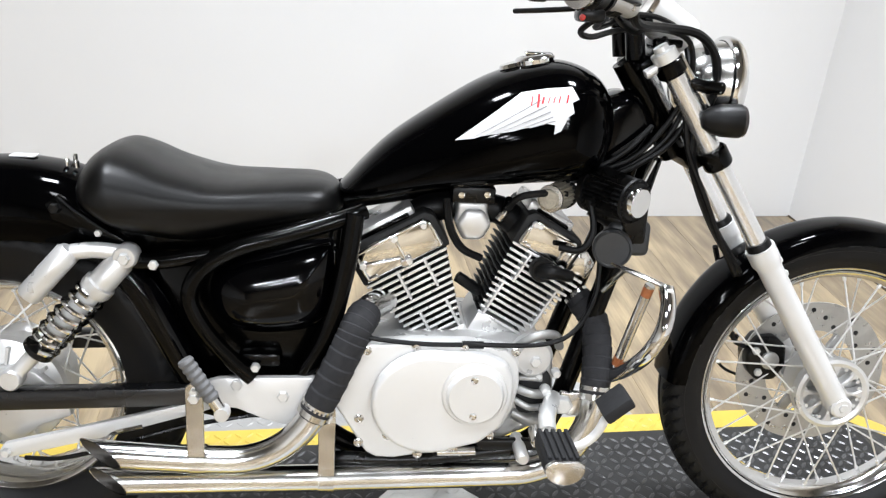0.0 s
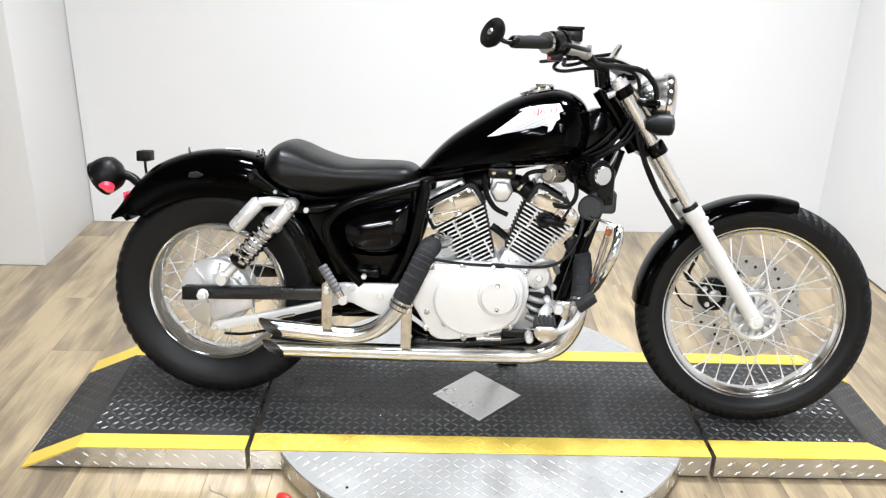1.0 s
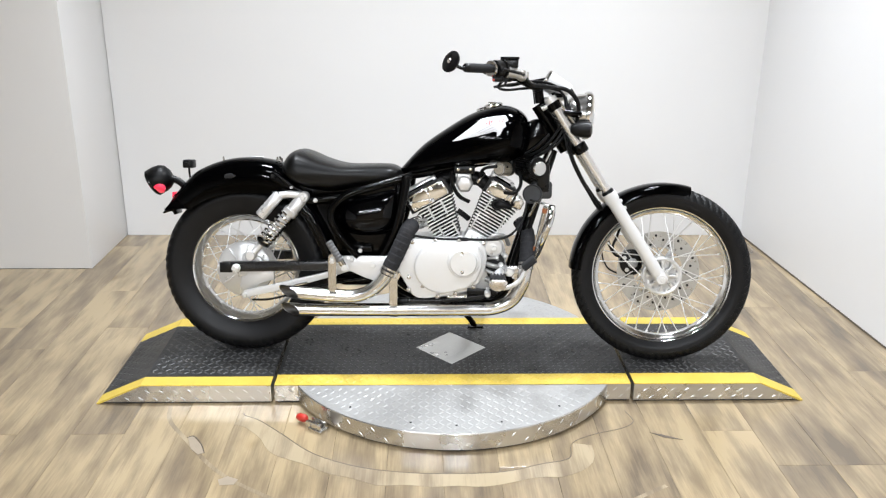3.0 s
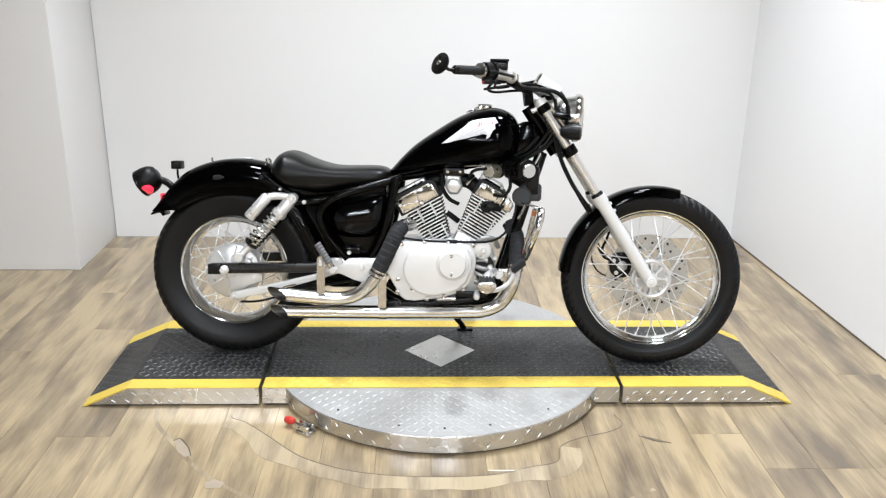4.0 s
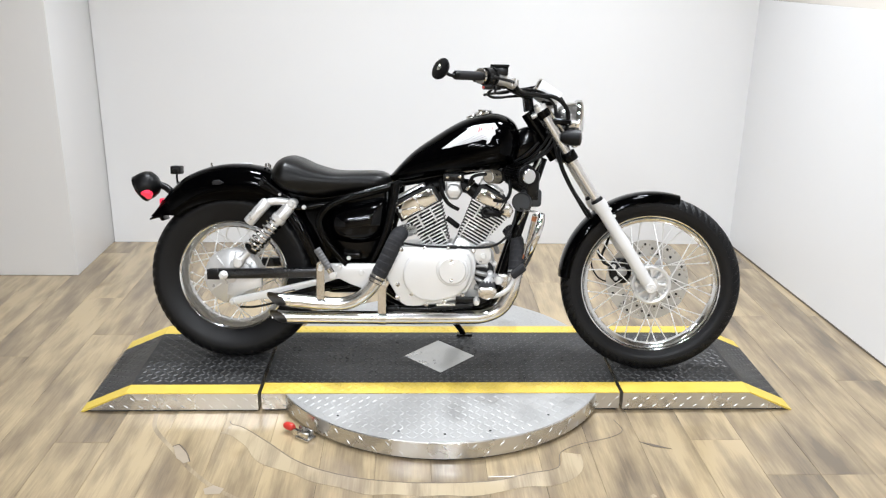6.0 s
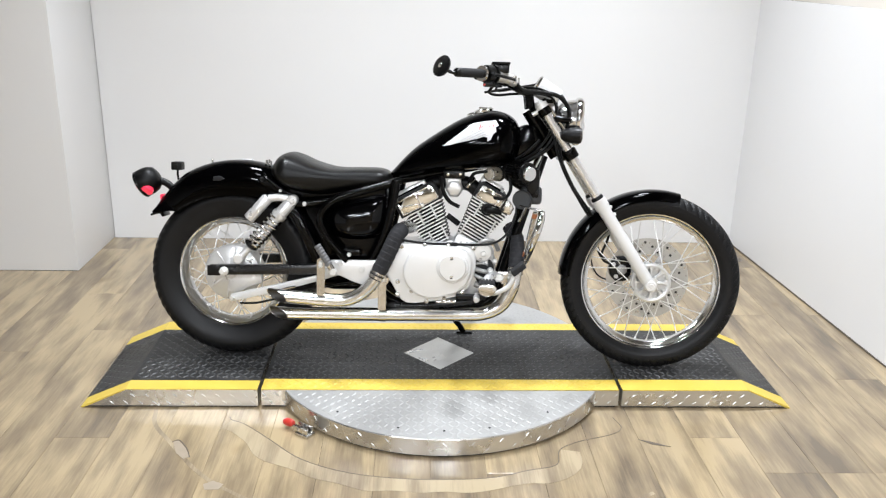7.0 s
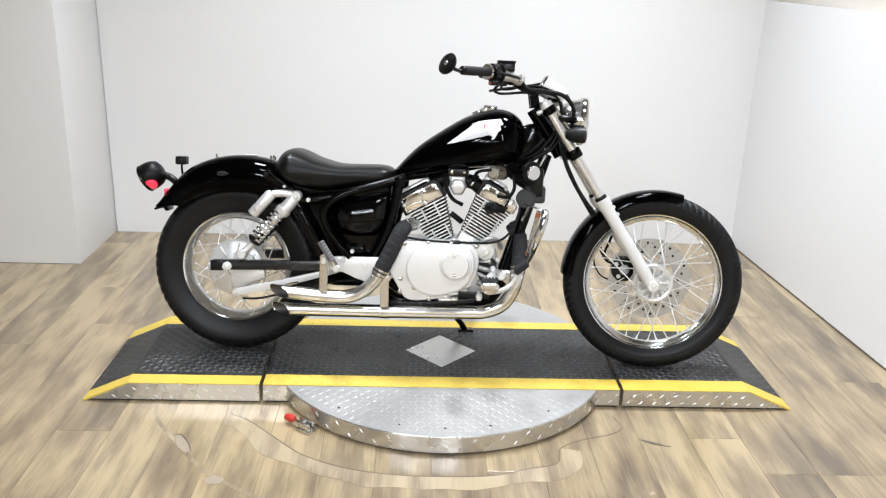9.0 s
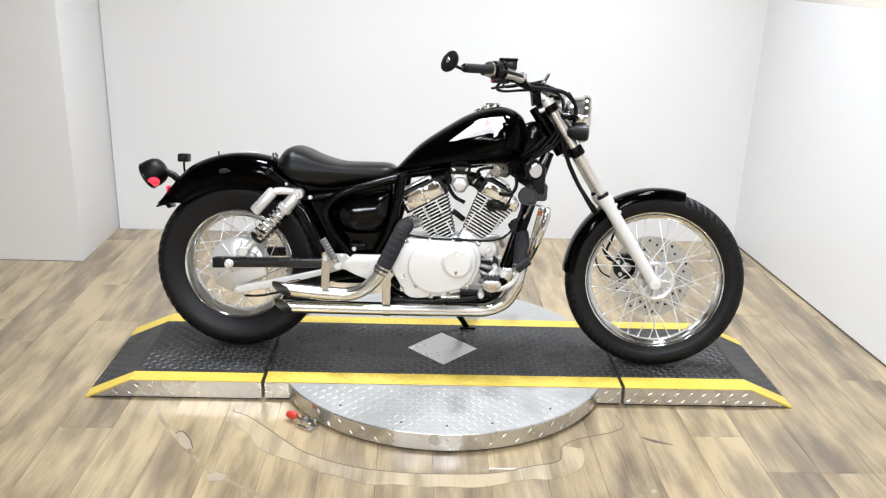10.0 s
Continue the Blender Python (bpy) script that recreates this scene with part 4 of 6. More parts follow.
MC, MN = Vector((0.744, -0.400, 1.016)), Vector((-0.66, -0.66, 0.36)).normalized()
mir = lathe([(0.0, -0.010), (0.022, -0.009), (0.031, -0.003), (0.0345, 0.003), (0.0345, 0.006), (0.032, 0.007)], MC, MN, 36)
mirror = part("bar_end_mirror", mir, SATIN, bike, "round black bar-end mirror on a short stalk")
part("mirror_glass", lathe([(0.032, 0.0065), (0.030, 0.0058), (0.0, 0.0058)], MC, MN, 36), material("mirror_back", (0.03, 0.03, 0.028), 0.18, 0.8, spread=0.2, scale=30), mirror)
part("mirror_stalk", tube([(0.792, -0.402, 1.000), (0.778, -0.412, 0.998), (0.764, -0.414, 1.002), tuple(MC + MN * 0.004 + Vector((0.006, 0, -0.004)))], 0.0055, 10, 5), SATIN, mirror)
part("mirror_pivot", lathe([(0.008, 0), (0.008, 0.006), (0.004, 0.009), (0, 0.009)], MC + MN * 0.006, MN, 14), WORN, mirror)

# headlamp, gauge, indicators
lamp_bm = lathe([(0.012, -0.078), (0.036, -0.070), (0.058, -0.050), (0.070, -0.028), (0.075, 0.0), (0.076, 0.006)], (1.190, 0, 0.866), (1, 0, -0.05), 48, ends=False)
headlight = part("headlight", lamp_bm, DULL, bike, "round chrome headlight with a clear lens")
part("headlight_rim", lathe([(0.076, 0.000), (0.082, 0.002), (0.084, 0.010), (0.082, 0.020), (0.076, 0.026), (0.073, 0.022), (0.075, 0.006)], (1.190, 0, 0.866), (1, 0, -0.05), 48, ends=False, closed=True), CHROME, headlight, "bright chrome trim ring")
part("lens", lathe([(0.075, 0.020), (0.066, 0.027), (0.045, 0.033), (0.02, 0.036), (0.0, 0.0365)], (1.190, 0, 0.866), (1, 0, -0.05), 48), FLUTED, headlight, "clear fluted domed glass lens")
part("reflector", lathe([(0.073, 0.018), (0.05, -0.01), (0.02, -0.03), (0.0, -0.034)], (1.190, 0, 0.866), (1, 0, -0.05), 48, ends=False), CHROME, headlight)
for s in (-1, 1):
    part("headlight_bracket", tube([(1.115, s * 0.085, 0.875), (1.14, s * 0.088, 0.87), (1.170, s * 0.082, 0.868)], 0.011, 10, 3), FRAME, bike)
    part("headlight_bolt", bolt(None, 1.163, s * 0.080, 0.868, 0.009, 0.012, (0, s, 0)), BOLT, bike)
    ax = (1, 0, 0.0)
    sig = part("front_indicator", lathe([(0.0, -0.036), (0.013, -0.032), (0.022, -0.018), (0.0265, 0.0), (0.0275, 0.022), (0.0275, 0.030)], (1.170, s * 0.098, 0.818), ax, 28), PLASTIC, bike, "black bullet indicator")
    part("indicator_lens", lathe([(0.0265, 0.0295), (0.0255, 0.036), (0.016, 0.040), (0, 0.041)], (1.170, s * 0.098, 0.818), ax, 28), material("smoked_lens", (0.035, 0.03, 0.03), 0.25, spread=0.2) if s < 0 else ORANGE, sig)
    part("indicator_stalk", tube([(1.15, s * 0.080, 0.817), (1.135, s * 0.065, 0.80), (1.12, s * 0.05, 0.79)], 0.008, 10, 4), FRAME, sig)
gauge_ax = Vector((-0.852, 0, 0.523))
GC = (1.060, 0, 0.983)
gauge = part("speedometer", lathe([(0.0, -0.086), (0.025, -0.086), (0.0325, -0.082), (0.0345, -0.066), (0.0350, 0.002)], GC, gauge_ax, 40), SILVER, bike, "bright chrome cased round speedometer")
part("gauge_rim", lathe([(0.0355, 0.000), (0.0375, 0.002), (0.0375, 0.008), (0.033, 0.010), (0.033, 0.004)], GC, gauge_ax, 40, ends=False, closed=True), CHROME, gauge)
part("gauge_face", lathe([(0.034, 0.003), (0.0, 0.003)], GC, gauge_ax, 40, ends=False), GAUGE, gauge)
part("gauge_bracket", box(1.07, 1.115, -0.035, 0.035, 0.925, 0.940, 0.005), FRAME, gauge)
part("headlight_stay", tube([(1.092, -0.085, 0.918), (1.115, -0.088, 0.885), (1.15, -0.085, 0.838)], 0.005, 8, 2), CHROME, bike)

# cables and hoses
def cable(r, pts):
    return part("cable", tube(pts, r, 8, 6), PLASTIC, bike, "black cable")


cable(0.0075, [(0.975, -0.195, 0.983), (1.0, -0.15, 0.962), (1.06, -0.105, 0.958), (1.12, -0.085, 0.95), (1.158, -0.07, 0.915), (1.165, -0.065, 0.86), (1.14, -0.07, 0.79), (1.145, -0.075, 0.73), (1.19, -0.07, 0.64), (1.245, -0.065, 0.565), (1.262, -0.05, 0.545)])
cable(0.0045, [(0.905, -0.28, 0.972), (0.888, -0.25, 0.950), (0.915, -0.21, 0.942), (0.98, -0.12, 0.951), (1.06, -0.09, 0.954), (1.11, -0.078, 0.935), (1.12, -0.07, 0.87), (1.09, -0.065, 0.80), (1.04, -0.065, 0.745), (0.97, -0.06, 0.715)])
cable(0.0045, [(0.912, -0.27, 0.966), (0.912, -0.235, 0.956), (0.945, -0.18, 0.960), (1.0, -0.10, 0.975), (1.07, -0.05, 0.97), (1.12, -0.02, 0.94), (1.125, -0.055, 0.86), (1.095, -0.062, 0.78), (1.02, -0.06, 0.722), (0.94, -0.06, 0.70)])
cable(0.005, [(0.88, 0.27, 0.968), (0.94, 0.18, 0.975), (1.02, 0.10, 0.985), (1.09, 0.02, 0.99), (1.15, -0.03, 0.94), (1.155, -0.045, 0.87), (1.11, -0.06, 0.78), (1.05, -0.068, 0.735), (0.99, -0.066, 0.705)])
cable(0.005, [(1.085, -0.02, 0.945), (1.09, -0.06, 0.90), (1.115, -0.075, 0.83), (1.13, -0.08, 0.76), (1.165, -0.085, 0.69), (1.20, -0.085, 0.62), (1.235, -0.075, 0.565), (1.25, -0.06, 0.545)])
cable(0.0055, [(1.265, 0.07, 0.56), (1.285, 0.08, 0.51), (1.30, 0.088, 0.46), (1.31, 0.088, 0.41), (1.325, 0.08, 0.38), (1.34, 0.07, 0.375)])
cable(0.0045, [(1.07, -0.06, 0.80), (1.03, -0.07, 0.76), (0.985, -0.07, 0.73), (0.93, -0.06, 0.705)])
cable(0.0042, [(0.575, -0.145, 0.46), (0.62, -0.15, 0.449), (0.70, -0.15, 0.441), (0.79, -0.15, 0.441), (0.90, -0.15, 0.444), (0.955, -0.14, 0.468), (0.99, -0.11, 0.52), (1.0, -0.08, 0.58)])
cable(0.007, [(0.735, -0.06, 0.665), (0.742, -0.07, 0.62), (0.765, -0.06, 0.58), (0.80, -0.05, 0.56)])
cable(0.006, [(0.92, -0.11, 0.60), (0.955, -0.12, 0.60), (0.975, -0.11, 0.63), (0.97, -0.09, 0.68)])
cable(0.006, [(0.835, -0.08, 0.655), (0.85, -0.10, 0.68), (0.89, -0.10, 0.688), (0.93, -0.09, 0.685)])
part("cable_joint", tube([(0.765, -0.15, 0.441), (0.80, -0.15, 0.441)], 0.0065, 10, 1), PLASTIC, bike)

# frame
def frame_tube(r, pts):
    return part("frame_tube", tube(pts, r, 12, 6), FRAME, bike, "black painted frame tube")


frame_tube(0.016, [(1.09, 0, 0.79), (1.0, 0, 0.735), (0.85, 0, 0.70), (0.66, 0, 0.66), (0.55, 0, 0.64)])
frame_tube(0.014, [(0.60, -0.105, 0.650), (0.569, -0.12, 0.640), (0.48, -0.135, 0.614), (0.403, -0.14, 0.591), (0.348, -0.142, 0.556), (0.328, -0.142, 0.511), (0.348, -0.142, 0.459), (0.388, -0.142, 0.408), (0.425, -0.14, 0.372)])
frame_tube(0.014, [(0.36, -0.12, 0.575), (0.25, -0.12, 0.56), (0.15, -0.11, 0.575)])
frame_tube(0.015, [(0.60, 0.10, 0.654), (0.42, 0.13, 0.608), (0.345, 0.13, 0.585), (0.25, 0.12, 0.56), (0.15, 0.11, 0.575)])
frame_tube(0.018, [(1.085, -0.035, 0.745), (1.04, -0.06, 0.60), (0.985, -0.075, 0.42), (0.945, -0.08, 0.29), (0.91, -0.08, 0.235), (0.84, -0.08, 0.215), (0.62, -0.08, 0.213), (0.54, -0.085, 0.25)])
frame_tube(0.018, [(1.085, 0.035, 0.745), (1.04, 0.06, 0.60), (0.985, 0.075, 0.42), (0.945, 0.08, 0.29), (0.91, 0.08, 0.235), (0.84, 0.08, 0.215), (0.62, 0.08, 0.213), (0.54, 0.085, 0.25)])
frame_tube(0.016, [(0.585, -0.125, 0.65), (0.572, -0.13, 0.56), (0.545, -0.13, 0.45), (0.50, -0.12, 0.36)])
frame_tube(0.016, [(0.585, 0.125, 0.65), (0.572, 0.13, 0.56), (0.545, 0.13, 0.45), (0.50, 0.12, 0.36)])
part("inner_mudguard", tube([(0.190, -0.105, 0.560), (0.218, -0.108, 0.540), (0.250, -0.110, 0.505), (0.283, -0.112, 0.445), (0.312, -0.112, 0.383), (0.328, -0.112, 0.350)], lambda u: 0.026 - 0.004 * abs(2 * u - 1), 20, 6), GLOSS, bike, "glossy black inner mudguard tube")
frame_tube(0.019, [(0.235, 0.125, 0.575), (0.262, 0.13, 0.52), (0.295, 0.13, 0.43), (0.33, 0.125, 0.36)])
part("inner_panel", prism([(0.26, 0.57), (0.285, 0.45), (0.305, 0.375), (0.33, 0.352), (0.40, 0.352), (0.52, 0.352), (0.54, 0.45), (0.40, 0.57)], -0.100, 0.100, 0.01), FRAME, bike, "black inner panel behind the frame tubes")
part("battery_box", prism([(0.26, 0.60), (0.285, 0.505), (0.335, 0.405), (0.37, 0.372), (0.525, 0.368), (0.565, 0.50), (0.57, 0.64), (0.22, 0.635)], -0.095, 0.095, 0.012, 3), FRAME, bike, "black battery and toolbox cover")
part("under_seat_tray", box(0.20, 0.56, -0.10, 0.10, 0.56, 0.645, 0.02, 3), FRAME, bike)
SIDE_OUT = [(0.352, 0.505), (0.362, 0.543), (0.40, 0.568), (0.46, 0.584), (0.53, 0.600), (0.556, 0.592), (0.558, 0.54), (0.546, 0.48), (0.515, 0.450), (0.45, 0.440), (0.39, 0.447), (0.362, 0.468)]
for s in (-1, 1):
    sc = pillow(SIDE_OUT, ((0.43, 0.508), (0.49, 0.518)), lambda x: 0.056, 2.0, 12, 6)
    sc.transform(Matrix.Translation((0, s * 0.100, 0)))
    part("side_cover", sc, GLOSS, bike, "gloss black side cover", 60)
for k, (bx, bz) in enumerate(((0.275, 0.562), (0.43, 0.392))):
    part("frame_bolt", bolt(None, bx, -0.14, bz, 0.008, 0.01), BOLT, bike)
lump = box(0.40, 0.47, -0.13, -0.09, 0.385, 0.41, 0.008)
part("starter_relay", lump, FRAME, bike)

part("pivot_block", prism([(0.30, 0.30), (0.31, 0.262), (0.36, 0.250), (0.44, 0.252), (0.50, 0.27), (0.56, 0.30), (0.56, 0.34), (0.31, 0.335)], -0.055, 0.060, 0.010), FRAME, bike, "black casting at the swinging arm pivot")
# swinging arm, shock absorbers
for s in (-1, 1):
    arm = part("swing_arm", prism([(-0.062, 0.303), (-0.062, 0.339), (0.30, 0.352), (0.40, 0.37), (0.40, 0.335), (0.30, 0.318)], s * 0.112, s * 0.142, 0.006), SWING, bike, "black box-section swinging arm")
    part("axle_plate", prism([(-0.062, 0.303), (-0.062, 0.339), (-0.018, 0.341), (-0.018, 0.304)], s * 0.1425, s * 0.1465, 0.001), SATIN, arm)
    part("axle_nut", lathe([(0.016, 0), (0.016, 0.004), (0.013, 0.005), (0.013, 0.018), (0.008, 0.020), (0.008, 0.028), (0, 0.028)], (-0.003, s * 0.146, 0.321), (0, s, 0), 8), BOLT, arm)
    part("adjuster_bolt", tube([(-0.075, s * 0.127, 0.321), (-0.05, s * 0.127, 0.321)], 0.005, 8, 1), BOLT, arm)
    top, bot = Vector((0.232, s * 0.128, 0.572)), Vector((0.046, s * 0.135, 0.364))
    d = (bot - top).normalized()
    ln = (bot - top).length
    shock = part("shock_absorber", tube([top + d * 0.06, bot - d * 0.02], 0.011, 12, 1), CHROME, bike, "chrome coil-over rear shock absorber with a reservoir")
    part("top_eye", lathe([(0.0, -0.018), (0.016, -0.018), (0.019, -0.014), (0.019, 0.014), (0.016, 0.018), (0, 0.018)], top, (0, 1, 0), 20), ALLOY, shock)
    part("eye_bolt", bolt(None, top.x, top.y + s * 0.016, top.z, 0.010, 0.010, (0, s, 0)), BOLT, shock)
    part("upper_body", lathe([(0.014, 0.005), (0.021, 0.014), (0.022, 0.060), (0.026, 0.062), (0.026, 0.075), (0.023, 0.082)], top, d, 24), ALLOY, shock, "silver alloy shock body")
    part("damper_tube", lathe([(0.0165, 0.08), (0.0165, 0.175)], top, d, 20), SILVER, shock)
    part("spring_seat", lathe([(0.012, ln - 0.075), (0.026, ln - 0.070), (0.026, ln - 0.062), (0.016, ln - 0.055)], top, d, 24), SATIN, shock)
    part("lower_clevis", lathe([(0.013, ln - 0.06), (0.012, ln - 0.02), (0.015, ln - 0.01), (0.015, ln - 0.002), (0, ln)], top, d, 20), ALLOY, shock)
    part("bottom_eye", lathe([(0.0, -0.016), (0.015, -0.016), (0.018, -0.012), (0.018, 0.012), (0.015, 0.016), (0, 0.016)], bot, (0, 1, 0), 20), ALLOY, shock)
    m = aim(top, d)
    coil = [m @ Vector((0.0245 * math.cos(a), 0.0245 * math.sin(a), 0.082 + (ln - 0.075 - 0.082) * i / 84)) for i, a in ((i, 2 * math.pi * i / 12) for i in range(85))]
    part("spring", tube(coil, 0.0046, 8, 1), CHROME, shock, "chrome coil spring")
    r0, r1 = Vector((0.145, s * 0.133, 0.576)), Vector((0.081, s * 0.136, 0.504))
    part("reservoir", lathe([(0.0, -0.006), (0.014, -0.006), (0.0195, 0.002), (0.0195, (r1 - r0).length - 0.004), (0.018, (r1 - r0).length), (0, (r1 - r0).length)], r0, r1 - r0, 28), ALLOY, shock, "brushed alloy reservoir")
    part("reservoir_bridge", tube([(0.150, s * 0.131, 0.576), (0.185, s * 0.130, 0.580), (0.226, s * 0.128, 0.576)], 0.013, 14, 4), ALLOY, shock)
part("torque_arm", prism([(0.012, 0.207), (0.004, 0.220), (0.014, 0.235), (0.17, 0.274), (0.33, 0.316), (0.40, 0.336), (0.40, 0.318), (0.33, 0.294), (0.17, 0.246)], -0.117, -0.104, 0.003), SILVER, bike, "silver brake torque arm")
part("torque_bolt", bolt(None, 0.018, -0.118, 0.221, 0.008, 0.009), BOLT, bike)
part("brake_cable", tube([(0.04, -0.10, 0.20), (0.10, -0.11, 0.205), (0.18, -0.11, 0.225), (0.30, -0.10, 0.26), (0.45, -0.10, 0.29)], 0.004, 8, 5), SATIN, bike)
part("brake_spring", tube([(0.17, -0.115, 0.225), (0.19, -0.115, 0.255), (0.24, -0.115, 0.27)], 0.005, 8, 4), CHROME, bike)

# ---- engine ----
crank = part("crankcase", prism([(0.575, 0.40), (0.60, 0.428), (0.70, 0.436), (0.87, 0.432), (0.93, 0.40), (0.935, 0.33), (0.90, 0.27), (0.82, 0.235), (0.63, 0.225), (0.575, 0.29)], -0.115, 0.115, 0.015, 3), ALLOY, bike, "cast alloy crankcase")
COVER = [(0.552, 0.372), (0.574, 0.422), (0.598, 0.438), (0.68, 0.444), (0.78, 0.444), (0.838, 0.436), (0.862, 0.418), (0.866, 0.37), (0.858, 0.325), (0.842, 0.290), (0.81, 0.262), (0.75, 0.245), (0.66, 0.231), (0.63, 0.232), (0.612, 0.242), (0.575, 0.303), (0.552, 0.338)]
part("clutch_cover", prism(COVER, -0.150, -0.115, 0.007, 4), SILVER, crank, "silver painted clutch cover")
D_OUT = [(0.716 + 0.098 * math.cos(radians(a)), 0.345 + 0.090 * math.sin(radians(a))) for a in range(75, 296, 11)] + [(0.80, 0.275), (0.835, 0.305), (0.850, 0.345), (0.852, 0.39), (0.838, 0.420), (0.80, 0.433)]
part("clutch_dome", prism(D_OUT, -0.180, -0.149, 0.010, 4), SILVER, crank, "raised oval face of the cover")
part("clutch_cap", lathe([(0.056, 0.0), (0.056, 0.010), (0.052, 0.016), (0.047, 0.017), (0.0465, 0.024), (0.043, 0.028), (0.0, 0.0285)], (0.787, -0.168, 0.366), (0, -1, 0), 56), SILVER, crank, "round inspection cap with two screws")
for bx, bz in ((0.783, 0.399), (0.784, 0.335)):
    part("cap_screw", lathe([(0.006, 0), (0.006, 0.002), (0.003, 0.001), (0, 0.0005)], (bx, -0.1962, bz), (0, -1, 0), 14), CHROME, crank)
for bx, bz in ((0.600, 0.306), (0.648, 0.275), (0.70, 0.241), (0.76, 0.252), (0.822, 0.276), (0.855, 0.43), (0.77, 0.438), (0.69, 0.437), (0.61, 0.428), (0.60, 0.262)):
    part("cover_bolt", lathe([(0.008, 0), (0.008, 0.003), (0.0055, 0.004), (0.0055, 0.008), (0.003, 0.0085), (0, 0.006)], (bx, -0.149, bz), (0, -1, 0), 14), WORN, crank)
part("oil_filler", lathe([(0.015, -0.02), (0.015, 0.006), (0.012, 0.010), (0, 0.011)], (0.602, -0.135, 0.445), (-0.2, -0.6, 0.8), 16), PLASTIC, crank, "black filler plug")

# front of the engine: filter housing, pump lumps
part("filter_housing", lathe([(0.034, 0), (0.034, 0.03), (0.028, 0.036), (0.0, 0.038)], (0.885, -0.11, 0.415), (0.1, -1, 0), 24), ALLOY, crank, "cast alloy filter housing")
part("filter_bolt", bolt(None, 0.89, -0.147, 0.412, 0.010, 0.008), BOLT, crank)
for pts, r in (([(0.86, -0.13, 0.43), (0.89, -0.14, 0.455), (0.925, -0.125, 0.45), (0.94, -0.10, 0.42)], 0.008), ([(0.865, -0.13, 0.355), (0.89, -0.14, 0.35), (0.915, -0.13, 0.345)], 0.008), ([(0.86, -0.13, 0.335), (0.885, -0.14, 0.325), (0.905, -0.13, 0.32)], 0.006), ([(0.865, -0.13, 0.375), (0.893, -0.138, 0.377), (0.905, -0.13, 0.372)], 0.005), ([(0.865, -0.11, 0.30), (0.90, -0.12, 0.29), (0.93, -0.11, 0.30)], 0.012)):
    part("oil_pipe", tube(pts, r, 10, 5), CASTING, crank, "dull alloy oil pipe")
part("pump_casting", prism([(0.868, 0.402), (0.905, 0.398), (0.926, 0.372), (0.930, 0.335), (0.915, 0.305), (0.875, 0.300), (0.862, 0.33)], -0.122, -0.10, 0.006, 2), DARK, crank, "dark cast housing behind the pipes")
for bx, bz, r in ((0.915, 0.352, 0.010), (0.93, 0.385, 0.008), (0.90, 0.38, 0.007), (0.912, 0.318, 0.007)):
    part("pipe_bolt", lathe([(r, 0), (r, 0.012), (r * 0.7, 0.016), (0, 0.016)], (bx, -0.125, bz), (0, -1, 0), 14), BOLT, crank)

# cylinders
def cylinder(base, axis, name, spans, a0, a1, head, ribs):
    """One finned cylinder with its chrome head cover; axis is its side-view direction.
    spans: half widths to the back and to the front at the foot and at the top; head: the cover's back, front, foot and top."""
    a = Vector((axis[0], 0, axis[1])).normalized()
    s = Vector((a.z, 0, -a.x))
    m = Matrix(((s.x, 0, a.x, base[0]), (s.y, 1, a.y, 0), (s.z, 0, a.z, base[1]), (0, 0, 0, 1)))

    def piece(label, bm, mat, text=""):
        bm.transform(m)
        return part(label, bm, mat, cyl, text)

    cy = lathe([(0.034, a0 - 0.03), (0.044, a1), (0, a1)], segs=40)
    cy.transform(m)
    cyl = part(name, cy, CORE, bike, "air-cooled cylinder with bright-edged fins")
    count = 13
    for k in range(count):
        u = k / (count - 1)
        h = a0 + (a1 - a0) * u
        wl, wr = spans[0] + (spans[2] - spans[0]) * u, spans[1] + (spans[3] - spans[1]) * u
        yy = 0.070 + 0.019 * u
        piece("fin", box(-wl, wr, -yy, yy, h, h + 0.0030, 0.0011, 1), CORE)
        piece("fin_edge", box(-wl - 0.0005, wr + 0.0005, -yy - 0.0007, -yy + 0.0030, h + 0.0001, h + 0.0050, 0.0011, 1), FIN)
    for so, r0, r1 in ribs:
        y0 = -0.071 - 0.019 * (0.5 * (r0 + r1) - a0) / (a1 - a0)
        piece("fin_rib", box(so - 0.0024, so + 0.0024, y0 - 0.004, -0.060, r0, r1, 0.0015, 1), FIN)
    piece("cylinder_base", box(-0.036, 0.046, -0.066, 0.060, -0.06, a0 + 0.004, 0.008), ALLOY)
    b, f, lo, hi = head
    piece("head_gasket", prism([(b - 0.008, lo - 0.006), (b - 0.009, hi - 0.004), (b, hi + 0.009), (f - 0.004, hi + 0.007), (f + 0.008, hi - 0.006), (f + 0.009, lo - 0.006)], -0.084, 0.084, 0.004), CORE, "black painted cylinder head")
    piece("cylinder_head", box(b - 0.010, f - 0.02, -0.060, 0.060, hi, hi + 0.022, 0.006), ALLOY, "alloy cylinder head")
    piece("rocker_cap", box(b + 0.005, f - 0.03, -0.072, 0.05, hi + 0.006, hi + 0.014, 0.004), FRAME)
    piece("head_cover", prism([(b, lo), (b + 0.001, hi - 0.010), (b + 0.010, hi), (f - 0.011, hi), (f - 0.002, hi - 0.010), (f, lo)], -0.092, 0.074, 0.004, 3), CHROME, "polished chrome head cover")
    t = 0.0075
    for x0, x1, z0, z1 in ((b + 0.002, b + t, lo + 0.002, hi - 0.010), (f - t, f - 0.002, lo + 0.002, hi - 0.010), (b + 0.008, f - 0.010, hi - t, hi - 0.001), (b + 0.002, b + 0.022, lo, lo + t)):
        piece("cover_rim", box(x0, x1, -0.096, -0.090, z0, z1, 0.0022, 2), DULL)
    return cyl, m, piece


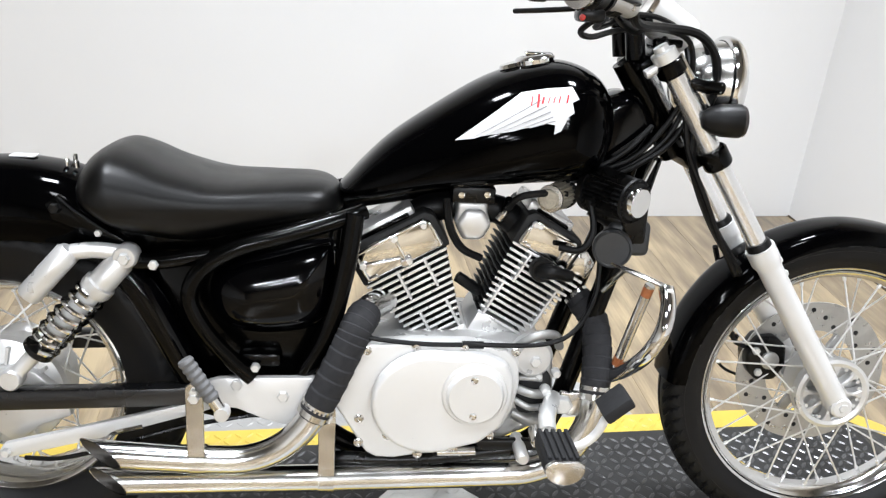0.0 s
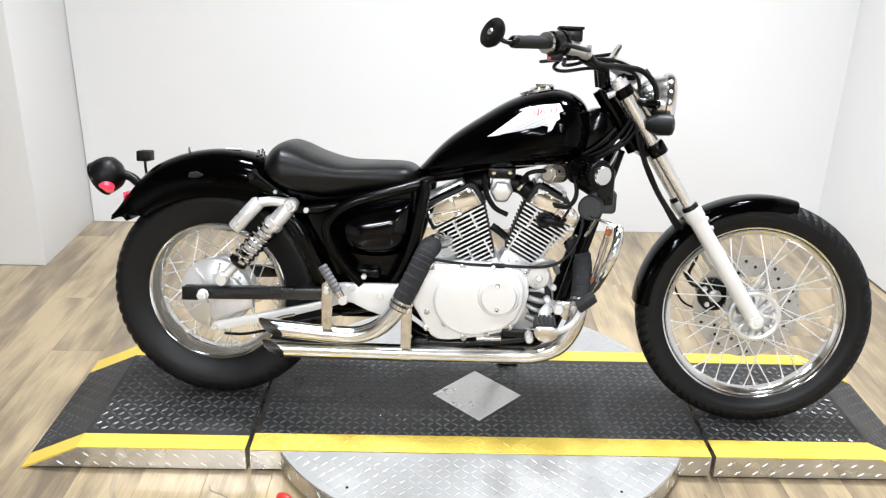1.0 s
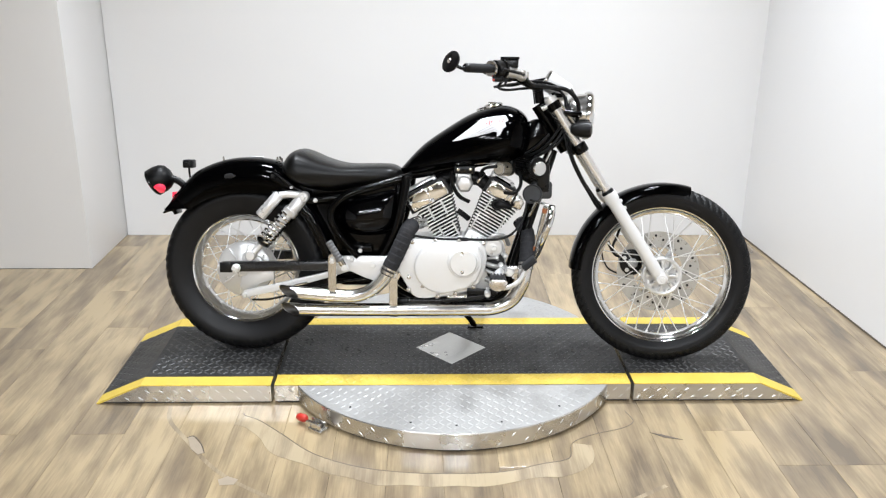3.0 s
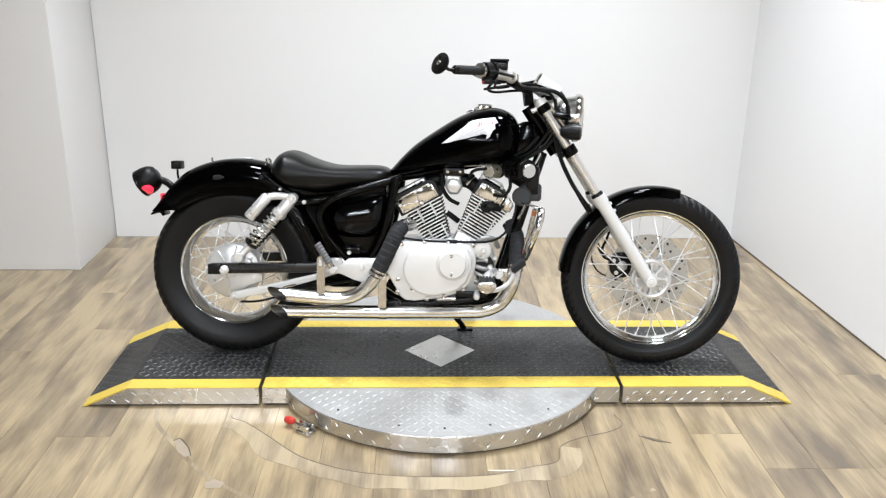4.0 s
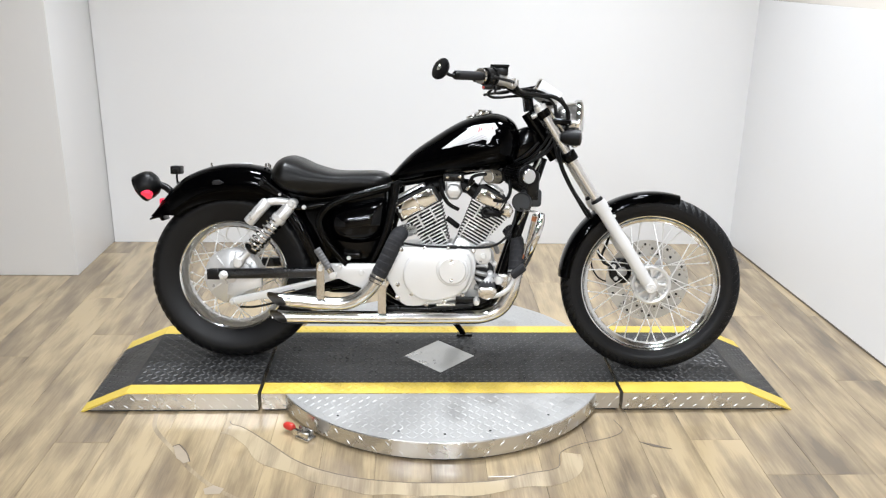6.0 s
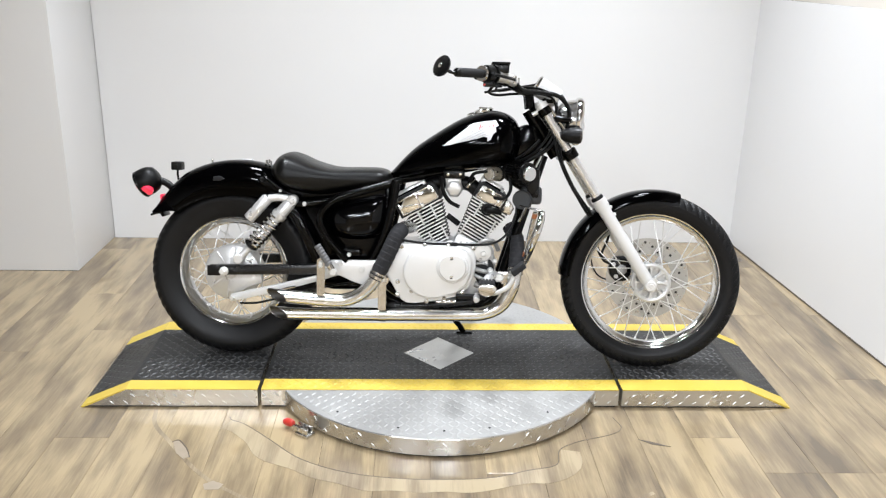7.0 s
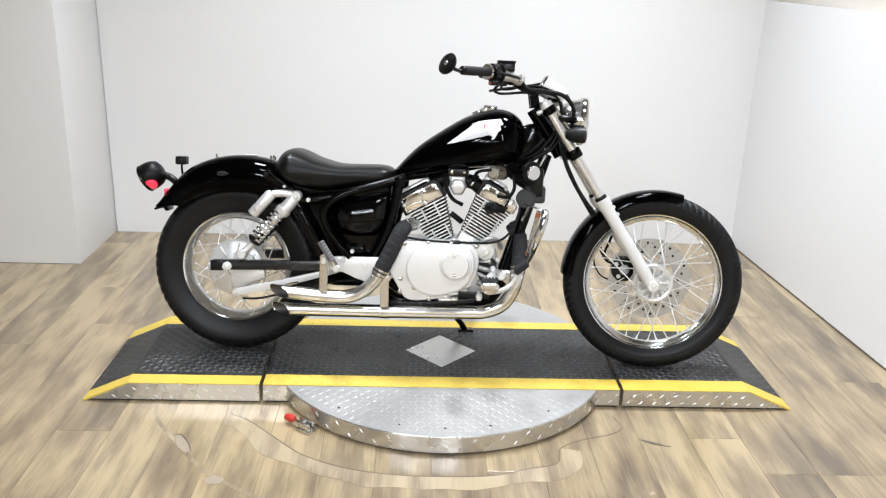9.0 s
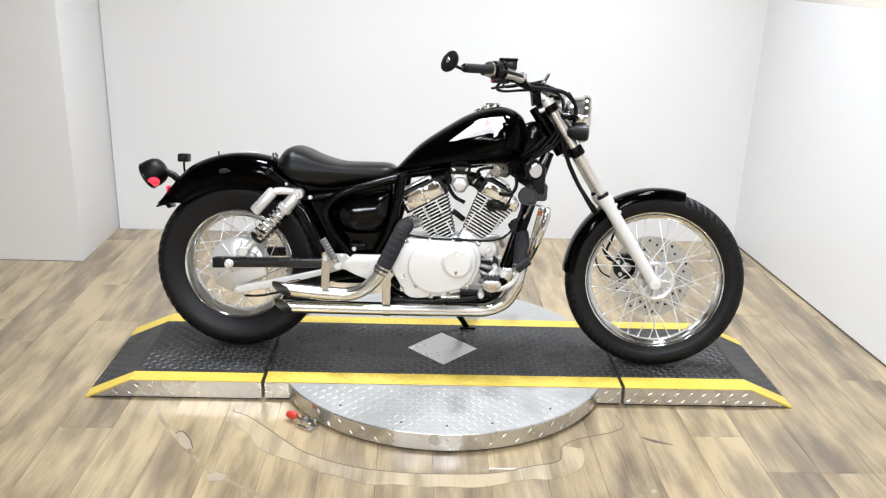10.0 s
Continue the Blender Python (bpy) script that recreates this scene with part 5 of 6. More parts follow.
rear_cyl, _, rear_piece = cylinder((0.730, 0.440), (-0.49, 0.87), "rear_cylinder", (0.040, 0.038, 0.070, 0.078), -0.020, 0.122, (-0.066, 0.077, 0.132, 0.189), [(q, r0, r1) for q in (-0.014, 0.036) for r0, r1 in ((-0.012, 0.040), (0.072, 0.126))])
rear_piece("cover_rib", box(0.0065, 0.0115, -0.097, -0.091, 0.136, 0.184, 0.0018), DULL)
rear_piece("cover_rib", prism([(-0.058, 0.160), (-0.058, 0.166), (0.004, 0.148), (0.004, 0.143)], -0.097, -0.091, 0.0016), DULL)
rear_piece("cover_clip", box(0.000, 0.020, -0.101, -0.091, 0.131, 0.143, 0.0025), WORN)
for bx, bz in ((-0.058, 0.163), (0.062, 0.179), (0.009, 0.181), (0.014, 0.136)):
    rear_piece("head_bolt", bolt(None, bx, -0.094, bz, 0.006, 0.008), BOLT)
front_cyl, FM, front_piece = cylinder((0.828, 0.446), (0.485, 0.875), "front_cylinder", (0.038, 0.052, 0.058, 0.083), 0.006, 0.142, (-0.052, 0.046, 0.149, 0.199), [(-0.030, 0.010, 0.080), (-0.020, 0.086, 0.146), (0.056, 0.030, 0.110)])
front_piece("head_side", prism([(0.050, 0.150), (0.050, 0.190), (0.060, 0.196), (0.086, 0.182), (0.086, 0.152)], -0.088, 0.060, 0.004), DULL, "bright front end of the cylinder head")
front_piece("cover_rib", box(0.022, 0.030, -0.098, -0.091, 0.150, 0.192, 0.002), DULL)
for bx, bz in ((-0.044, 0.190), (-0.036, 0.192), (0.054, 0.188)):
    front_piece("head_bolt", bolt(None, bx, -0.093, bz, 0.006, 0.008), BOLT)
pc = tube([FM @ Vector((0.006, -0.080, 0.128)), FM @ Vector((0.006, -0.108, 0.131)), FM @ Vector((0.020, -0.118, 0.140)), FM @ Vector((0.052, -0.110, 0.148))], lambda u: 0.016 - 0.006 * u, 14, 5)
plug = part("plug_cap", pc, PLASTIC, front_cyl, "black spark plug cap")
part("plug_ring", lathe([(0.019, -0.01), (0.021, -0.006), (0.021, 0.006), (0.019, 0.01)], FM @ Vector((0.006, -0.100, 0.131)), (0, -1, 0), 16), PLASTIC, front_cyl)
part("hose_stub", tube([(0.80, -0.05, 0.50), (0.775, -0.06, 0.52), (0.76, -0.06, 0.53)], 0.010, 10, 4), PLASTIC, bike)
part("rear_intake", tube([(0.66, -0.02, 0.60), (0.70, -0.02, 0.635), (0.75, -0.02, 0.645)], 0.025, 14, 4), PLASTIC, bike)
part("front_intake", tube([(0.88, -0.02, 0.60), (0.84, -0.02, 0.635), (0.80, -0.02, 0.645)], 0.025, 14, 4), PLASTIC, bike)

# carburettor side: alloy hexagonal cover under a black bracket
carb = part("carburettor", prism([(0.752, 0.662), (0.803, 0.662), (0.803, 0.645), (0.811, 0.625), (0.795, 0.596), (0.764, 0.596), (0.748, 0.625), (0.752, 0.645)], -0.115, -0.02, 0.006, 3), ALLOY, bike, "alloy carburettor float bowl cover")
hexo = [(0.780 + 0.030 * math.cos(radians(60 * k)), 0.626 + 0.030 * math.sin(radians(60 * k))) for k in range(6)]
part("bowl_cap", prism(hexo, -0.130, -0.114, 0.009, 4), ALLOY, carb)
part("carb_bracket", box(0.742, 0.815, -0.118, -0.08, 0.660, 0.688, 0.004), SATIN, carb)
part("bracket_screw", lathe([(0.0055, 0), (0.0055, 0.005), (0, 0.006)], (0.757, -0.118, 0.675), (0, -1, 0), 12), CHROME, carb)
part("bracket_screw", lathe([(0.0055, 0), (0.0055, 0.005), (0, 0.006)], (0.800, -0.118, 0.677), (0, -1, 0), 12), CHROME, carb)
part("fuel_tap", tube([(0.845, -0.08, 0.66), (0.835, -0.10, 0.645), (0.825, -0.10, 0.63)], 0.009, 10, 4), WORN, carb)


carb.matrix_local = Matrix.Translation((0.002, 0.055, -0.002))


def pod_filter(name, tail, tip, r0, r1, cap_r, folds, label, capmat):
    """A clamp-on pleated air filter pod."""
    tail, tip = Vector(tail), Vector(tip)
    ax = (tip - tail).normalized()
    ln = (tip - tail).length
    m = aim(tail, ax)
    bm = bmesh.new()
    rings = []
    for h, r in ((0.0, r0), (ln * 0.9, r1)):
        rings.append([bm.verts.new(m @ Vector(((r if k % 2 else r * 0.86) * math.cos(a), (r if k % 2 else r * 0.86) * math.sin(a), h))) for k, a in ((k, 2 * math.pi * k / (folds * 2)) for k in range(folds * 2))])
    n = folds * 2
    for k in range(n):
        bm.faces.new((rings[0][k], rings[0][(k + 1) % n], rings[1][(k + 1) % n], rings[1][k]))
    pod = part(name, bm, SATIN if cap_r > 0.022 else BRASS, bike, label, 20)
    part("filter_cap", lathe([(cap_r, ln * 0.86), (cap_r, ln * 0.97), (cap_r * 0.92, ln), (0, ln * 1.01)], tail, ax, 32), capmat, pod, "bright metal end cap")
    part("filter_collar", lathe([(r0 * 0.7, -0.012), (r0 * 1.04, -0.008), (r0 * 1.04, 0.003), (r0 * 0.8, 0.005)], tail, ax, 32), PLASTIC, pod)
    part("filter_band", lathe([(r1 * 1.02, ln * 0.82), (r1 * 1.05, ln * 0.84), (r1 * 1.02, ln * 0.88), (cap_r * 0.9, ln * 0.9)], tail, ax, 32), PLASTIC if cap_r > 0.022 else WORN, pod)
    return pod


pod_filter("air_filter", (0.985, -0.065, 0.693), (1.038, -0.145, 0.686), 0.040, 0.036, 0.0255, 28, "black pleated pod air filter with a polished cap", CHROME)
pod_filter("breather_filter", (0.932, -0.055, 0.678), (0.896, -0.105, 0.679), 0.024, 0.022, 0.0165, 20, "small pleated breather filter with a brass cap", BRASS)
part("breather_pipe", tube([(0.932, -0.055, 0.678), (0.955, -0.045, 0.68), (0.975, -0.03, 0.68)], 0.010, 10, 4), WORN, bike)
horn = part("horn", lathe([(0.0, 0.0), (0.032, 0.0), (0.0335, 0.006), (0.0335, 0.018), (0.030, 0.021), (0.028, 0.019), (0.0, 0.019)], (1.020, -0.076, 0.595), (-0.25, -1, 0.0), 36), HORN, bike, "round grey plastic horn")
part("horn_body", box(1.012, 1.085, -0.082, -0.03, 0.578, 0.640, 0.012, 3), HORN, horn)
part("horn_bracket", box(1.0, 1.06, -0.07, -0.03, 0.640, 0.655, 0.004), FRAME, horn)
part("regulator", box(1.03, 1.075, -0.085, 0.02, 0.60, 0.70, 0.008), SATIN, bike, "black finned regulator on the downtube")
part("ignition_coil", tube([(0.99, -0.04, 0.66), (1.045, -0.06, 0.63)], 0.022, 14, 1), SATIN, bike)
part("clutch_stay", tube([(1.075, -0.075, 0.745), (1.045, -0.085, 0.68)], 0.005, 8, 1), CHROME, bike)

# chrome guard at the front of the engine
guard = part("engine_guard", tube([(1.014, -0.105, 0.366), (1.028, -0.130, 0.382), (1.037, -0.165, 0.406), (1.044, -0.216, 0.447), (1.054, -0.240, 0.482), (1.065, -0.243, 0.514), (1.074, -0.225, 0.543), (1.077, -0.200, 0.562)], 0.0125, 16, 6), CHROME, bike, "chrome engine guard loop that stands out sideways")
part("guard_bar", tube([(1.030, -0.138, 0.400), (1.043, -0.160, 0.481), (1.058, -0.178, 0.561)], 0.0085, 12, 3), CHROME, guard)
part("guard_strap", tube([(1.014, -0.115, 0.576), (1.028, -0.138, 0.574), (1.055, -0.176, 0.571), (1.080, -0.202, 0.564)], 0.008, 8, 3, flat=0.5), WORN, guard, "worn chrome top strap of the guard")
part("guard_strut", tube([(1.028, -0.135, 0.573), (1.020, -0.11, 0.548), (1.008, -0.09, 0.520)], 0.005, 10, 3), WORN, guard)
part("guard_bolt", bolt(None, 1.077, -0.212, 0.560, 0.008, 0.008), BOLT, guard)
part("rust_patch", tube([(1.0543, -0.1735, 0.541), (1.0573, -0.1770, 0.557)], 0.0089, 12, 1), RUSTY, guard, "patch of rust on the guard")
part("rust_patch", tube([(1.0310, -0.1396, 0.4065), (1.0334, -0.1437, 0.4220)], 0.0089, 12, 1), RUSTY, guard, "patch of rust on the guard")
part("peg_bracket", prism([(0.942, 0.350), (1.007, 0.350), (1.012, 0.333), (0.997, 0.306), (0.957, 0.306), (0.937, 0.323)], -0.135, -0.123, 0.003), WORN, guard, "worn chrome bracket with a rust stain")
part("bracket_bolt", bolt(None, 0.945, -0.135, 0.330, 0.017, 0.014), BOLT, guard)
part("side_reflector", box(0.976, 0.992, -0.139, -0.134, 0.316, 0.342, 0.003), RUSTY, guard, "faded amber reflector")

# ---- exhaust ----
def slash_pipe(pts, r, n=8):
    """A pipe whose open rear end is cut on a slant that faces out, back and down."""
    p0, p1 = Vector(pts[0]), Vector(pts[1])
    back = (p0 - p1).normalized()
    cut, nrm = p0 + Vector((0.030, 0, 0)), Vector((1.0, 1.45, 0.6)).normalized()
    out = []
    for path, rr in (([p0 + back * 0.045] + [Vector(q) for q in pts], r), ([p0 + back * 0.045, p0 - back * 0.13], r * 0.93)):
        bm = tube(path, rr, 28, n)
        bmesh.ops.bisect_plane(bm, geom=list(bm.verts) + list(bm.edges) + list(bm.faces), plane_co=cut, plane_no=nrm, clear_inner=True)
        out.append(bm)
    return out


EXU = [(0.152, -0.165, 0.247), (0.26, -0.165, 0.240), (0.36, -0.164, 0.235), (0.425, -0.163, 0.238), (0.480, -0.163, 0.264), (0.522, -0.164, 0.312), (0.555, -0.158, 0.380), (0.582, -0.148, 0.440), (0.595, -0.136, 0.468), (0.610, -0.110, 0.484), (0.64, -0.07, 0.490)]
EXL = [(0.154, -0.138, 0.178), (0.30, -0.138, 0.180), (0.60, -0.138, 0.188), (0.83, -0.138, 0.196), (0.90, -0.138, 0.203), (0.955, -0.138, 0.231), (0.988, -0.142, 0.285), (0.999, -0.138, 0.338), (1.003, -0.122, 0.385), (1.006, -0.096, 0.428), (1.002, -0.064, 0.462), (0.975, -0.035, 0.495)]
for pts, label in ((EXU, "upper polished exhaust pipe with slash-cut tip"), (EXL, "lower polished exhaust pipe with slash-cut tip")):
    bm, inner = slash_pipe(pts, 0.0232)
    pipe = part("exhaust_pipe", bm, DULL, bike, label)
    part("pipe_bore", inner, SOOT, pipe, "dull metal bore of the pipe")


def wrapped(pts, parent, r=0.027):
    """Heat wrap: overlapping turns of woven tape round a pipe."""
    path = smooth_path(pts, 14)
    n = len(path) - 1
    total = sum((path[i + 1] - path[i]).length for i in range(n))
    fine = [(path[int(i * n / 90)].lerp(path[min(n, int(i * n / 90) + 1)], i * n / 90 % 1)) for i in range(91)]
    turns = total / 0.018
    bm = tube(fine, lambda u: r - 0.004 * (1 - min(1, u * 30)) - 0.004 * (1 - min(1, (1 - u) * 12)) + 0.0018 * ((u * turns) % 1.0), 20, 1)
    w = part("heat_wrap", bm, WRAP, parent, "dark grey woven heat wrap", 25)
    for q, d in ((path[2], path[3] - path[1]),):
        part("wrap_clamp", lathe([(r - 0.001, -0.006), (r + 0.002, -0.005), (r + 0.002, 0.005), (r - 0.001, 0.006)], q, d, 24), WORN, w)
        part("wrap_clamp", lathe([(r - 0.001, -0.005), (r + 0.0015, -0.004), (r + 0.0015, 0.004), (r - 0.001, 0.005)], q + d.normalized() * 0.014, d, 24), WORN, w)


wrapped(EXU[5:10], bike, 0.0265)
wrapped(EXL[7:12], bike, 0.0245)
for x0, z0, z1, y in ((0.341, 0.255, 0.376, -0.192), (0.548, 0.205, 0.330, -0.166)):
    br = prism([(x0 - 0.014, z0), (x0 + 0.014, z0)] + [(x0 + 0.014 * math.cos(radians(a)), z1 - 0.004 + 0.014 * math.sin(radians(a))) for a in range(0, 181, 20)], y, y + 0.004, 0.0012, 1)
    bracket = part("exhaust_bracket", br, WORN, bike, "polished exhaust hanger strip with a rounded top")
    part("hanger_bolt", bolt(None, x0, y, z1 - 0.006, 0.0075, 0.006), BOLT, bracket)
    part("hanger_clamp", lathe([(0.0236, -0.013), (0.0250, -0.013), (0.0250, 0.013), (0.0236, 0.013)], (x0, -0.164 if x0 < 0.4 else -0.138, 0.236 if x0 < 0.4 else 0.1862), (1, 0, 0), 24), WORN, bracket)
    part("hanger_bolt", bolt(None, x0, y, z1 - 0.016, 0.009, 0.008), BOLT, bracket)
side_plate = [(0.335, 0.345), (0.352, 0.366), (0.372, 0.372), (0.540, 0.376), (0.540, 0.345), (0.505, 0.302), (0.478, 0.288), (0.440, 0.300), (0.400, 0.318), (0.350, 0.322)]
fp = part("footrest_plate", prism(side_plate, -0.145, -0.130, 0.004), SILVER, bike, "silver footrest plate")
part("plate_bolt", bolt(None, 0.475, -0.145, 0.342, 0.010, 0.006), BOLT, fp)
part("plate_bolt", lathe([(0.012, 0), (0.012, 0.012), (0, 0.013)], (0.352, -0.145, 0.335), (0, -1, 0), 16), BOLT, fp)
part("plate_bolt", bolt(None, 0.40, -0.145, 0.362, 0.010, 0.006), ALLOY, fp)

# footrests
PEG = material("worn_peg_rubber", (0.12, 0.12, 0.122), 0.6, spread=0.3, scale=60, bump=0.3, spec=0.3)
pa, pb = Vector((0.330, -0.203, 0.430)), Vector((0.372, -0.204, 0.364))
rp = part("passenger_peg", tube([pa, pb], lambda u: 0.0132 if int(u * 14) % 2 else 0.0112, 14, 14), PEG, bike, "folded rubber passenger footrest")
part("peg_hinge", tube([pb, pb + (pb - pa) * 0.32], 0.0105, 12, 1), CHROME, rp)
part("peg_knuckle", lathe([(0.011, -0.012), (0.013, 0.0), (0.011, 0.012)], pb + (pb - pa) * 0.34, (0, 1, 0), 14), ALLOY, rp)
for s in (-1, 1):
    peg = part("rider_peg", box(0.876, 0.930, min(s * 0.248, s * 0.345), max(s * 0.248, s * 0.345), 0.310, 0.340, 0.008, 3), GREY, bike, "ribbed grey rubber rider footrest")
    for k in range(5):
        x0 = 0.882 + 0.0105 * k
        part("peg_rib", box(x0 - 0.0032, x0 + 0.0032, min(s * 0.252, s * 0.34), max(s * 0.252, s * 0.34), 0.339, 0.345, 0.0015, 1), GREY, peg)
    part("peg_end", prism([(0.874, 0.336)] + [(0.903 + 0.030 * math.cos(radians(a)), 0.330 + 0.026 * math.sin(radians(a))) for a in range(180, 361, 15)] + [(0.932, 0.336), (0.922, 0.343), (0.884, 0.343)], min(s * 0.345, s * 0.353), max(s * 0.345, s * 0.353), 0.0025), WORN, peg, "pale metal end of the footrest")
    part("peg_arm", tube([(0.902, s * 0.23, 0.325), (0.908, s * 0.19, 0.334), (0.930, s * 0.13, 0.338)], 0.0145, 12, 4), ALLOY, peg)
    part("peg_spring", lathe([(0.012, 0), (0.012, 0.03), (0.009, 0.034), (0, 0.034)], (0.890, s * 0.19, 0.308), (0, s, -0.2), 16), WORN, peg)
pedal = part("brake_pedal", tube([(0.895, -0.195, 0.285), (0.935, -0.225, 0.292), (0.975, -0.232, 0.318), (1.000, -0.230, 0.364)], 0.0075, 12, 5), SILVER, bike, "silver brake pedal with a black rubber pad")
pad = box(-0.026, 0.026, -0.03, 0.03, -0.010, 0.010, 0.004)
pad.transform(Matrix.Translation((1.006, -0.230, 0.378)) @ pose(0, 0, 0, 0, -40, 0))
part("pedal_pad", pad, GREY, pedal)
part("pedal_link", box(0.80, 0.905, -0.16, -0.145, 0.252, 0.272, 0.004), SATIN, pedal)
part("pedal_shaft", lathe([(0.011, 0), (0.011, 0.072), (0.008, 0.078), (0, 0.078)], (0.871, -0.13, 0.262), (0, -1, 0), 16), ALLOY, pedal)
part("pedal_rod", tube([(0.56, -0.12, 0.215), (0.70, -0.135, 0.222), (0.86, -0.14, 0.245)], 0.012, 10, 4), SATIN, pedal)
part("brake_switch", tube([(0.735, -0.14, 0.238), (0.80, -0.145, 0.243)], 0.008, 10, 1), WORN, pedal)

# side stand, propping the machine
stand = part("side_stand", tube([(0.72, 0.10, 0.22), (0.76, 0.15, 0.15), (0.81, 0.21, 0.075), (0.825, 0.232, 0.048)], 0.011, 12, 4), FRAME, bike, "black side stand resting on the deck")
part("stand_foot", prism([(0.80, 0.040), (0.86, 0.040), (0.86, 0.048), (0.80, 0.048)], 0.215, 0.262, 0.002), FRAME, stand)

# ---- tail ----
TA = Vector((-0.86, -0.04, -0.50)).normalized()
TC = (-0.325, 0.0, 0.610)
tail = part("tail_light", lathe([(0.0, -0.052), (0.020, -0.050), (0.036, -0.042), (0.046, -0.026), (0.050, -0.006), (0.050, 0.014), (0.047, 0.022), (0.045, 0.016)], TC, TA, 40), PLASTIC, bike, "round black tail light with a glowing red lens")
part("tail_rim", lathe([(0.046, 0.014), (0.050, 0.016), (0.051, 0.022), (0.047, 0.026), (0.043, 0.024)], TC, TA, 40, ends=False, closed=True), SATIN, tail)
part("tail_lens", lathe([(0.043, 0.020), (0.038, 0.028), (0.026, 0.034), (0, 0.037)], TC, TA, 40), LENS, tail, "red domed lens")
part("plate_window", lathe([(0.0225, -0.012), (0.0215, 0.003), (0.015, 0.006), (0, 0.007)], (-0.312, -0.033, 0.580), (-0.05, -0.62, -0.78), 28), LENS, tail, "small red window in the underside of the housing")
part("tail_stalk", tube([(-0.290, 0.01, 0.618), (-0.255, 0.01, 0.606), (-0.225, 0, 0.585)], 0.013, 12, 3), PLASTIC, tail)
part("tail_reflector", box(-0.270, -0.262, -0.02, 0.02, 0.545, 0.568, 0.003), LENS, tail, "small red reflector")
plate = part("plate_bracket", prism([(-0.247, 0.560), (-0.254, 0.565), (-0.278, 0.520), (-0.292, 0.503), (-0.302, 0.496), (-0.298, 0.491), (-0.284, 0.498), (-0.266, 0.500), (-0.258, 0.488), (-0.252, 0.491), (-0.258, 0.508), (-0.245, 0.535)], -0.035, 0.035, 0.002), FRAME, bike, "black number plate bracket without a plate")
pl = part("plate_lamp", box(-0.228, -0.192, -0.022, 0.022, 0.656, 0.685, 0.004), PLASTIC, bike, "small black lamp on a stalk over the mudguard")
part("lamp_stalk", tube([(-0.211, 0, 0.657), (-0.211, 0, 0.640), (-0.208, 0, 0.618)], 0.004, 8, 2), SATIN, pl)
part("lamp_window", box(-0.216, -0.203, -0.0245, -0.0215, 0.664, 0.677, 0.001, 1), SATIN, pl)
for bx, bz, by in ((-0.085, 0.690, 0.0), (0.115, 0.693, -0.02), (0.130, 0.690, -0.02), (0.115, 0.693, 0.02)):
    part("guard_stud", lathe([(0.004, -0.004), (0.004, 0.006), (0.003, 0.009), (0, 0.009)], (bx, by, bz), (0, 0, 1), 10), CHROME, rear_guard)
part("guard_sticker", box(0.02, 0.06, -0.012, 0.012, 0.6985, 0.7015, 0.0008, 1), DECAL, rear_guard, "small white sticker")
seatb = part("guard_bracket", prism([(0.105, 0.645), (0.128, 0.662), (0.15, 0.64), (0.20, 0.605), (0.235, 0.585), (0.225, 0.572), (0.17, 0.598), (0.115, 0.622)], -0.110, -0.098, 0.004), FRAME, bike, "black seat and mudguard bracket")
part("bracket_bolt", bolt(None, 0.122, -0.110, 0.640, 0.009, 0.008), SATIN, seatb)
part("bracket_bolt", bolt(None, 0.185, -0.110, 0.602, 0.006, 0.006), BOLT, seatb)
part("guard_cutout", prism([(-0.055, 0.628), (-0.052, 0.642), (-0.03, 0.646), (-0.012, 0.636), (-0.03, 0.628)], -0.100, -0.094, 0.002), GREY, rear_guard, "grey blanked mounting hole")

